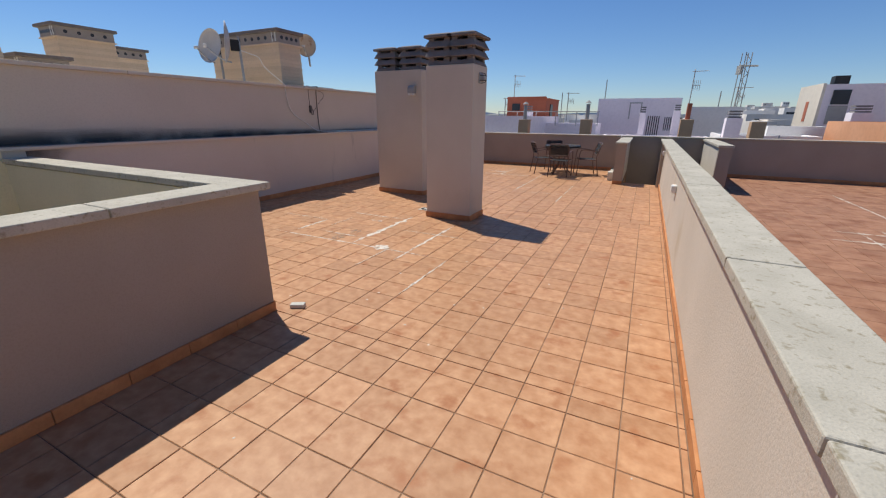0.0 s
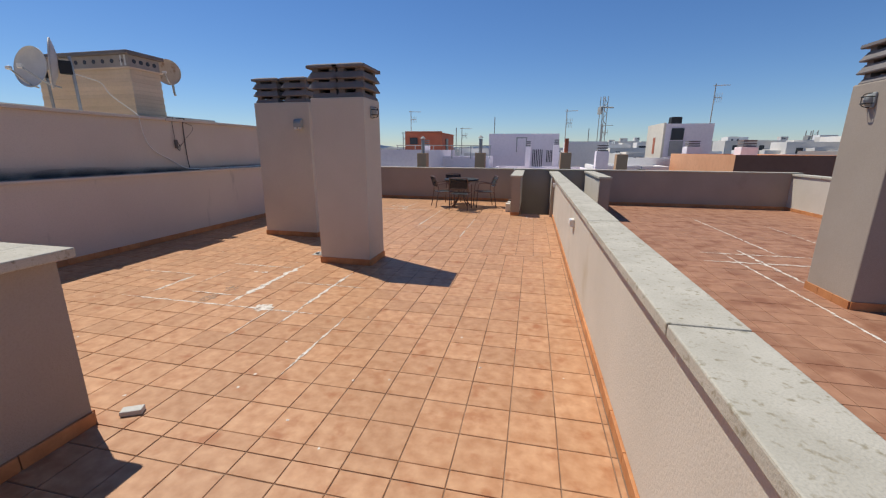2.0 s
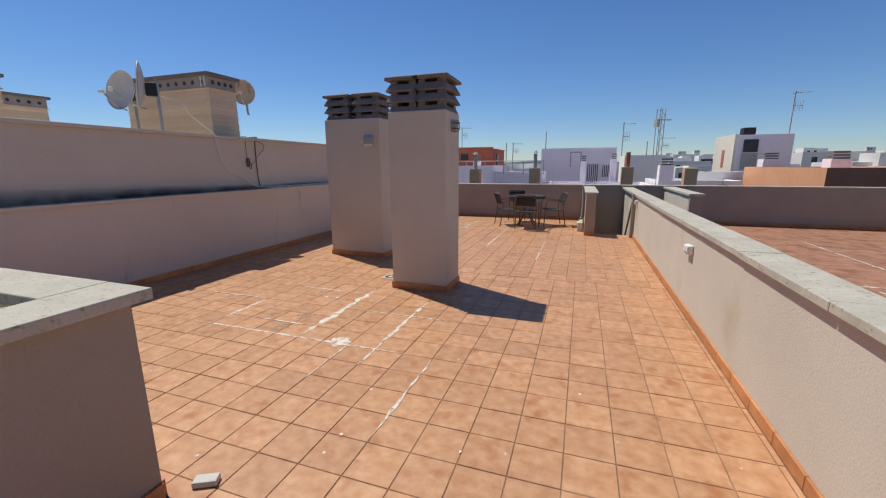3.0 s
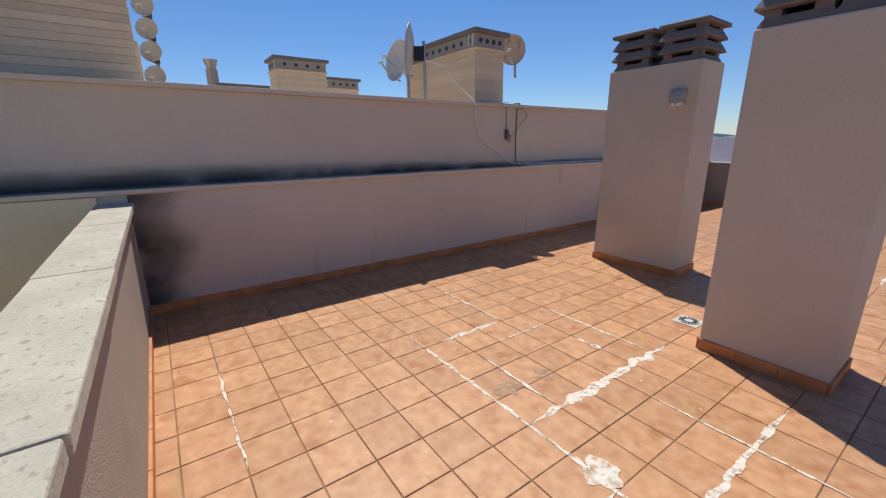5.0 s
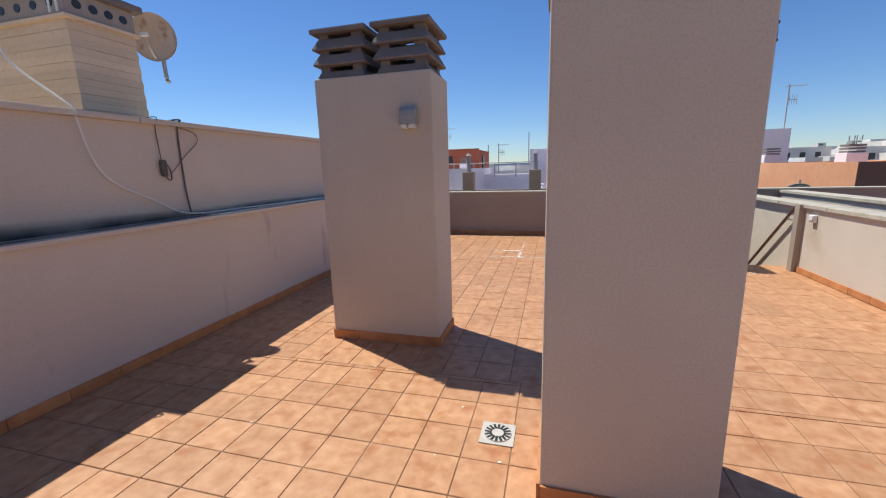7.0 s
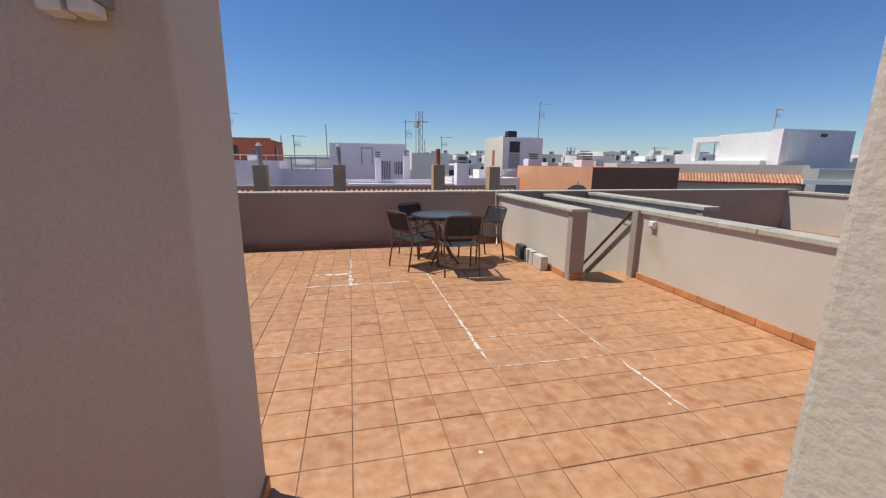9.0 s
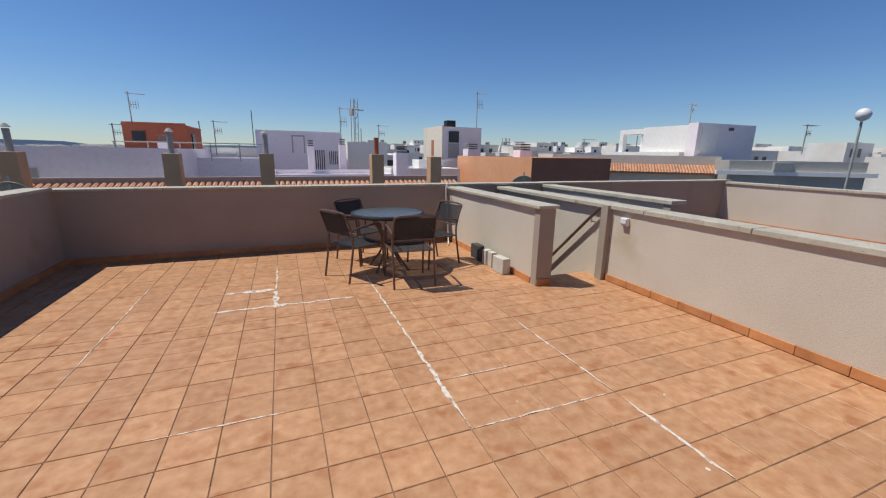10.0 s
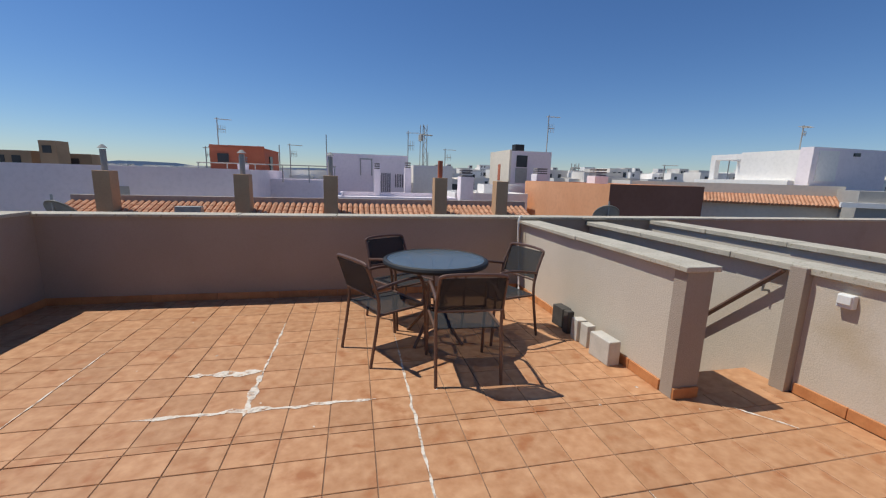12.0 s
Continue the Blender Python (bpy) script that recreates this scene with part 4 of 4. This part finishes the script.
# handrail in the stairwell
r = thing("handrail", "dark sloping metal handrail in the stairwell", "handrail", (-0.01, 11.3, 0))
part("rail", tube(bmesh.new(), [(0, 0.0, 0.85), (0, 2.2, -1.24)], 0.02), M_BROWN, r)
for k in (0.12, 1.2, 2.1):
    part("bracket", tube(bmesh.new(), [(0, k, 0.85 - k * 0.95), (0.0, k, 0.78 - k * 0.95), (0.06, k, 0.78 - k * 0.95)], 0.009), M_STEEL, r)


def switch_box(at, label):
    s = thing("outdoor_switch", label, "switch", at, -90)
    part("housing", box(bmesh.new(), -0.045, 0.045, -0.045, 0, -0.045, 0.045, bevel=0.008), M_PLASTIC, s)
    part("cover", box(bmesh.new(), -0.038, 0.038, -0.055, -0.045, -0.02, 0.038, bevel=0.004), M_PLASTIC, s)


switch_box((0.02, 10.90, 0.745), "white weatherproof switch on the divider wall")
switch_box((0.02, 6.60, 0.66), "white weatherproof socket on the divider wall")
switch_box((0.02, 6.68, 0.655), "white weatherproof switch beside the socket")

# floor drain
M_DRAIN = material("dirty_white_plastic", (0.46, 0.43, 0.38), (0.54, 0.51, 0.46), 14, 0.6, 60)
d = thing("floor_drain", "round slotted drain in a white square plate", "drain", (-3.44, 6.90, 0.001), 0)
part("plate", box(bmesh.new(), -0.095, 0.095, -0.095, 0.095, 0, 0.005, bevel=0.002), M_DRAIN, d)
part("rim", rod(bmesh.new(), (0, 0, 0.005), (0, 0, 0.010), 0.076, 28), M_DRAIN, d)
for i in range(16):
    a = 2 * math.pi * i / 16
    bm = bmesh.new()
    box(bm, 0.034, 0.074, -0.007, 0.007, 0.0095, 0.0115)
    bmesh.ops.rotate(bm, verts=bm.verts, cent=(0, 0, 0), matrix=Matrix.Rotation(a, 3, "Z"))
    part("slot", bm, M_BLACK, d)


# cables on the left wall
def cable(name, label, pts, r, m):
    c = thing(name, label, "cable", (0, 0, 0))
    part("strand", tube(bmesh.new(), smooth_line(pts, 8), r, 6), m, c)


cable("cable", "thin pale cable drooping from the dish to the ledge", [(-6.98, 6.60, 2.52), (-6.90, 6.78, 2.47), (-6.86, 6.92, 2.42), (-6.80, 6.98, 2.26), (-6.47, 7.06, 1.985), (-6.47, 7.08, 1.90), (-6.50, 7.15, 1.65), (-6.51, 7.27, 1.46), (-6.51, 7.54, 1.31), (-6.49, 7.90, 1.14), (-6.45, 8.6, 1.125), (-6.44, 10.5, 1.12)], 0.008, M_CABLE)
cable("cable", "dark cable running down the upper wall", [(-6.66, 7.94, 1.985), (-6.475, 7.93, 1.985), (-6.515, 7.925, 1.9), (-6.515, 7.92, 1.4), (-6.50, 7.93, 1.13)], 0.008, M_DARKCABLE)
cable("cable", "thin dark cable looped on the wall", [(-6.515, 7.95, 1.92), (-6.51, 8.10, 1.88), (-6.515, 8.12, 1.80), (-6.515, 7.98, 1.68), (-6.505, 7.78, 1.50)], 0.0035, M_DARKCABLE)
cable("cable", "thin dark cable hanging to a plug", [(-6.6, 7.70, 1.985), (-6.475, 7.70, 1.985), (-6.515, 7.71, 1.9), (-6.515, 7.72, 1.62)], 0.004, M_DARKCABLE)
cable("cable", "pale cables lying along the ledge", [(-6.36, 8.0, 1.116), (-6.32, 8.1, 1.112), (-6.34, 8.7, 1.115), (-6.40, 9.5, 1.115), (-6.42, 10.5, 1.115)], 0.005, M_CABLE)
cable("cable", "pale cable hanging at the stair wall corner", [(-0.97, 13.78, 0.98), (-1.01, 13.76, 0.9), (-1.0, 13.74, 0.5), (-1.02, 13.6, 0.05), (-1.1, 13.4, 0.02)], 0.012, M_CABLE)
p = thing("cable_plug", "dark coil of cable hanging on the wall", "plug", (-6.505, 7.725, 1.555))
part("body", box(bmesh.new(), -0.02, 0.02, -0.03, 0.025, -0.07, 0.075, bevel=0.014), M_DARKCABLE, p)
part("loop", tube(bmesh.new(), smooth_line([(0.0, 0.02, 0.05), (0.0, 0.055, -0.01), (0.0, 0.06, -0.09), (0.0, 0.03, -0.10), (0.0, 0.0, -0.05)]), 0.006), M_DARKCABLE, p)

# ---- lime deposits along the joints ----
PX, PY = 0.2555, 0.2555                   # near field of tiles
QX, QY = 0.252, 0.252                     # far field
X0A, Y0A, X0B, Y0B = -0.287, 4.885, -1.67, 9.245


def deposit(rows, seed, gain):
    """Uneven flat crusts of lime over joints: (x0, y0, x1, y1, width)."""
    bm = bmesh.new()
    for k0, (x0, y0, x1, y1, w) in enumerate(rows):
        n = max(3, int(math.hypot(x1 - x0, y1 - y0) / 0.018))
        d = Vector((x1 - x0, y1 - y0, 0)).normalized()
        s = Vector((-d.y, d.x, 0))
        prev = None
        for i in range(n + 1):
            f = i / n
            p = Vector((x0 + (x1 - x0) * f, y0 + (y1 - y0) * f, 0.0019 + 0.0002 * k0))
            env = gain * min(1, 5 * f + 0.15, 5 * (1 - f) + 0.15)
            a = w * env * max(0.12, 0.55 + 1.1 * noise.noise((p.x * 9 + seed, p.y * 9, 1)) + 0.28 * noise.noise((p.x * 34, p.y * 34 + seed, 5)))
            b = w * env * max(0.12, 0.55 + 1.1 * noise.noise((p.x * 9 + seed, p.y * 9, 7)) + 0.28 * noise.noise((p.x * 34, p.y * 34 + seed, 9)))
            cur = (bm.verts.new(p + s * a), bm.verts.new(p - s * b))
            if prev:
                bm.faces.new((prev[0], prev[1], cur[1], cur[0]))
            prev = cur
    for f in bm.faces:
        if f.normal.z < 0:
            f.normal_flip()
    return bm


def gx(x):
    return X0A + round((x - X0A) / PX) * PX


def gy(y):
    return Y0A + round((y - Y0A) / PY) * PY


def hx(x):
    return X0B + round((x - X0B) / QX) * QX


def hy(y):
    return Y0B + round((y - Y0B) / QY) * QY


ROWS_A = [(gx(-3.33), 4.9, gx(-3.33), 6.32, 0.028), (gx(-2.53), 4.6, gx(-2.53), 6.15, 0.014), (gx(-4.38), 5.05, gx(-4.38), 5.64, 0.016), (-4.6, gy(4.88), -2.3, gy(4.88), 0.010),
          (-4.3, gy(6.12), -3.4, gy(6.12), 0.010), (-3.8, gy(5.84), -3.6, gy(5.84), 0.02), (gx(-2.07), 3.9, gx(-2.07), 4.85, 0.008), (-3.1, gy(5.6), -2.2, gy(5.6), 0.007),
          (-4.9, gy(3.6), -3.9, gy(3.6), 0.008), (gx(-4.1), 5.4, gx(-4.1), 5.9, 0.006), (-5.2, gy(5.64), -4.4, gy(5.64), 0.008), (-4.0, gy(5.12), -3.4, gy(5.12), 0.008), (gx(-2.9), 4.3, gx(-2.9), 4.9, 0.006)]
ROWS_B = [(hx(-2.68), 9.26, hx(-2.68), 12.6, 0.011), (hx(-2.68), 9.35, hx(-2.68), 10.3, 0.022), (hx(-1.67), 8.5, hx(-1.67), 9.15, 0.016), (hx(-1.67), 9.26, hx(-1.67), 10.5, 0.009), (-2.69, hy(9.26), -1.67, hy(9.26), 0.007),
          (-4.3, hy(11.47), -2.9, hy(11.47), 0.026), (hx(-3.70), 11.45, hx(-3.70), 13.0, 0.013), (hx(-3.7), 11.46, hx(-3.7), 12.0, 0.034), (-4.2, hy(11.97), -3.68, hy(11.97), 0.05), (hx(-5.0), 10.5, hx(-5.0), 12.6, 0.006), (-4.3, hy(9.75), -3.6, hy(9.75), 0.007),
          (-0.6, hy(11.0), -0.4, hy(10.7), 0.010), (-2.6, hy(9.75), -2.1, hy(9.75), 0.008)]
ROWS_C = [(2.35, 4.0, 2.35, 8.4, 0.012), (2.66, 6.9, 2.66, 8.6, 0.02), (3.1, 8.2, 3.1, 11.8, 0.014), (1.9, 7.8, 3.4, 7.8, 0.02), (1.2, 5.0, 1.2, 8.0, 0.009), (2.0, 8.3, 3.6, 8.3, 0.012), (4.2, 8.0, 4.2, 11.0, 0.01)]
for nm, rr, sd, gain in (("lime_stains", ROWS_A, 3, 1.7), ("lime_stains", ROWS_B, 8, 1.15), ("lime_stains", ROWS_C, 15, 1.8)):
    structure(nm, deposit(rr, sd, gain), M_EFFLO, "white lime deposits along the tile joints", "stain")


def blot(x, y, r, seed):
    bm = bmesh.new()
    c = bm.verts.new((x, y, 0.0026))
    ring = [bm.verts.new((x + r * (1 + 0.8 * noise.noise((math.cos(a) * 1.4 + seed, math.sin(a) * 1.4, seed))) * math.cos(a),
                          y + r * (1 + 0.8 * noise.noise((math.cos(a) * 1.4 + seed, math.sin(a) * 1.4, seed))) * math.sin(a), 0.0026)) for a in np.linspace(0, 2 * math.pi, 27)[:-1]]
    for i in range(26):
        bm.faces.new((c, ring[i], ring[(i + 1) % 26]))
    return bm


structure("stain_1", blot(-2.95, 4.92, 0.085, 2), M_EFFLO, "pale round lime stain on the tiles", "stain")
structure("stain_2", blot(-3.66, 5.02, 0.07, 5), M_GREYCEM, "greyish cement smear on the tiles", "stain")
structure("stain_3", blot(-3.62, 5.32, 0.07, 9), M_GREYCEM, "greyish cement smear on the tiles", "stain")
rng = random.Random(21)
bm = bmesh.new()
for i in range(80):
    x, y, r = rng.uniform(-6.0, -0.2), rng.uniform(2, 13.6), rng.uniform(0.004, 0.012)
    v = [bm.verts.new((x + r * rng.uniform(0.6, 1.3) * math.cos(a), y + r * rng.uniform(0.6, 1.3) * math.sin(a), 0.0016)) for a in np.linspace(0, 2 * math.pi, 9)[:-1]]
    bm.faces.new(v)
tagged(new("paint_specks", mesh_of("paint_specks", bm, M_EFFLO)), "scattered pale paint specks on the tiles", "specks", "", "stuff")
# ---- floor tiles ----
W, C, D = (PX - 0.0055) / 2, 0.0025, 0.008
TV = [(-W, -W, -D), (W, -W, -D), (W, W, -D), (-W, W, -D), (-W, -W, -C), (W, -W, -C), (W, W, -C), (-W, W, -C),
      (-W + C, -W + C, 0), (W - C, -W + C, 0), (W - C, W - C, 0), (-W + C, W - C, 0)]
TF = [(8, 9, 10, 11)] + [(a, (a + 1) % 4, 4 + (a + 1) % 4, 4 + a) for a in range(4)] + [(4 + a, 4 + (a + 1) % 4, 8 + (a + 1) % 4, 8 + a) for a in range(4)]
tile_mesh = bpy.data.meshes.new("floor_tile")
tile_mesh.from_pydata(TV, [], TF)
tile_mesh.materials.append(M_TILE)


REGIONS = ((-2.78, 0.0, Y_S, 3.24), (X_L, 0.0, 3.24, Y_ST + 0.06), (X_L2, -0.915, Y_ST + 0.06, Y_F), (0.21, X_R, Y_S, Y_ST + 0.06), (1.18, X_R, Y_ST + 0.06, Y_F))
SEAM = Y0B - 7 * QY
rng = random.Random(4)
fields, singles = {"worn": ([], []), "dull": ([], [])}, 0
for fx, fy, ylo, yhi, px, py in ((X0A, Y0A, Y_S, SEAM, PX, PY), (X0B, Y0B, SEAM, Y_F, QX, QY)):
    i0, j0 = math.floor((X_L - fx) / px), math.floor((ylo - fy) / py)
    for j in range(j0, j0 + int((yhi - ylo) / py) + 3):
        for i in range(i0, i0 + int((X_R - X_L) / px) + 3):
            for rx0, rx1, ry0, ry1 in REGIONS:
                xa, xb = max(fx + i * px, rx0), min(fx + (i + 1) * px, rx1)
                ya, yb = max(fy + j * py, ry0, ylo), min(fy + (j + 1) * py, ry1, yhi)
                if xb - xa < 0.025 or yb - ya < 0.025:
                    continue
                x, y = (xa + xb) / 2, (ya + yb) / 2
                sx, sy = ((xb - xa) - 0.0055) / (2 * W), ((yb - ya) - 0.0055) / (2 * W)
                z, ax, ay = rng.uniform(-0.0012, 0.0008), rng.uniform(-0.2, 0.2), rng.uniform(-0.2, 0.2)
                if sx > 0.99 and sy > 0.99 and -3.6 < x < -0.3 and 2.4 < y < 8.3 and singles < 300:
                    ob = new("floor_tile", tile_mesh)
                    ob.parent = floor
                    ob.matrix_basis = pose(x, y, z, ax, ay, 0)
                    singles += 1
                else:
                    tv, tf = fields["dull" if x > 0.15 else "worn"]
                    b = len(tv)
                    tv += [(x + p[0] * sx, y + p[1] * sy, p[2] + z + p[1] * radians(ax) - p[0] * radians(ay)) for p in TV]
                    tf += [tuple(b + k for k in f) for f in TF]
for key, mat, label in (("worn", M_TILE_STUFF, "worn terracotta tiles of the terrace"), ("dull", M_TILE_DULL, "dull weathered terracotta tiles of the neighbouring terrace")):
    me = bpy.data.meshes.new("floor_tiles")
    me.from_pydata(*[fields[key][0], [], fields[key][1]])
    me.materials.append(mat)
    tagged(new("floor_tiles", me), label, "", "", "stuff").parent = floor
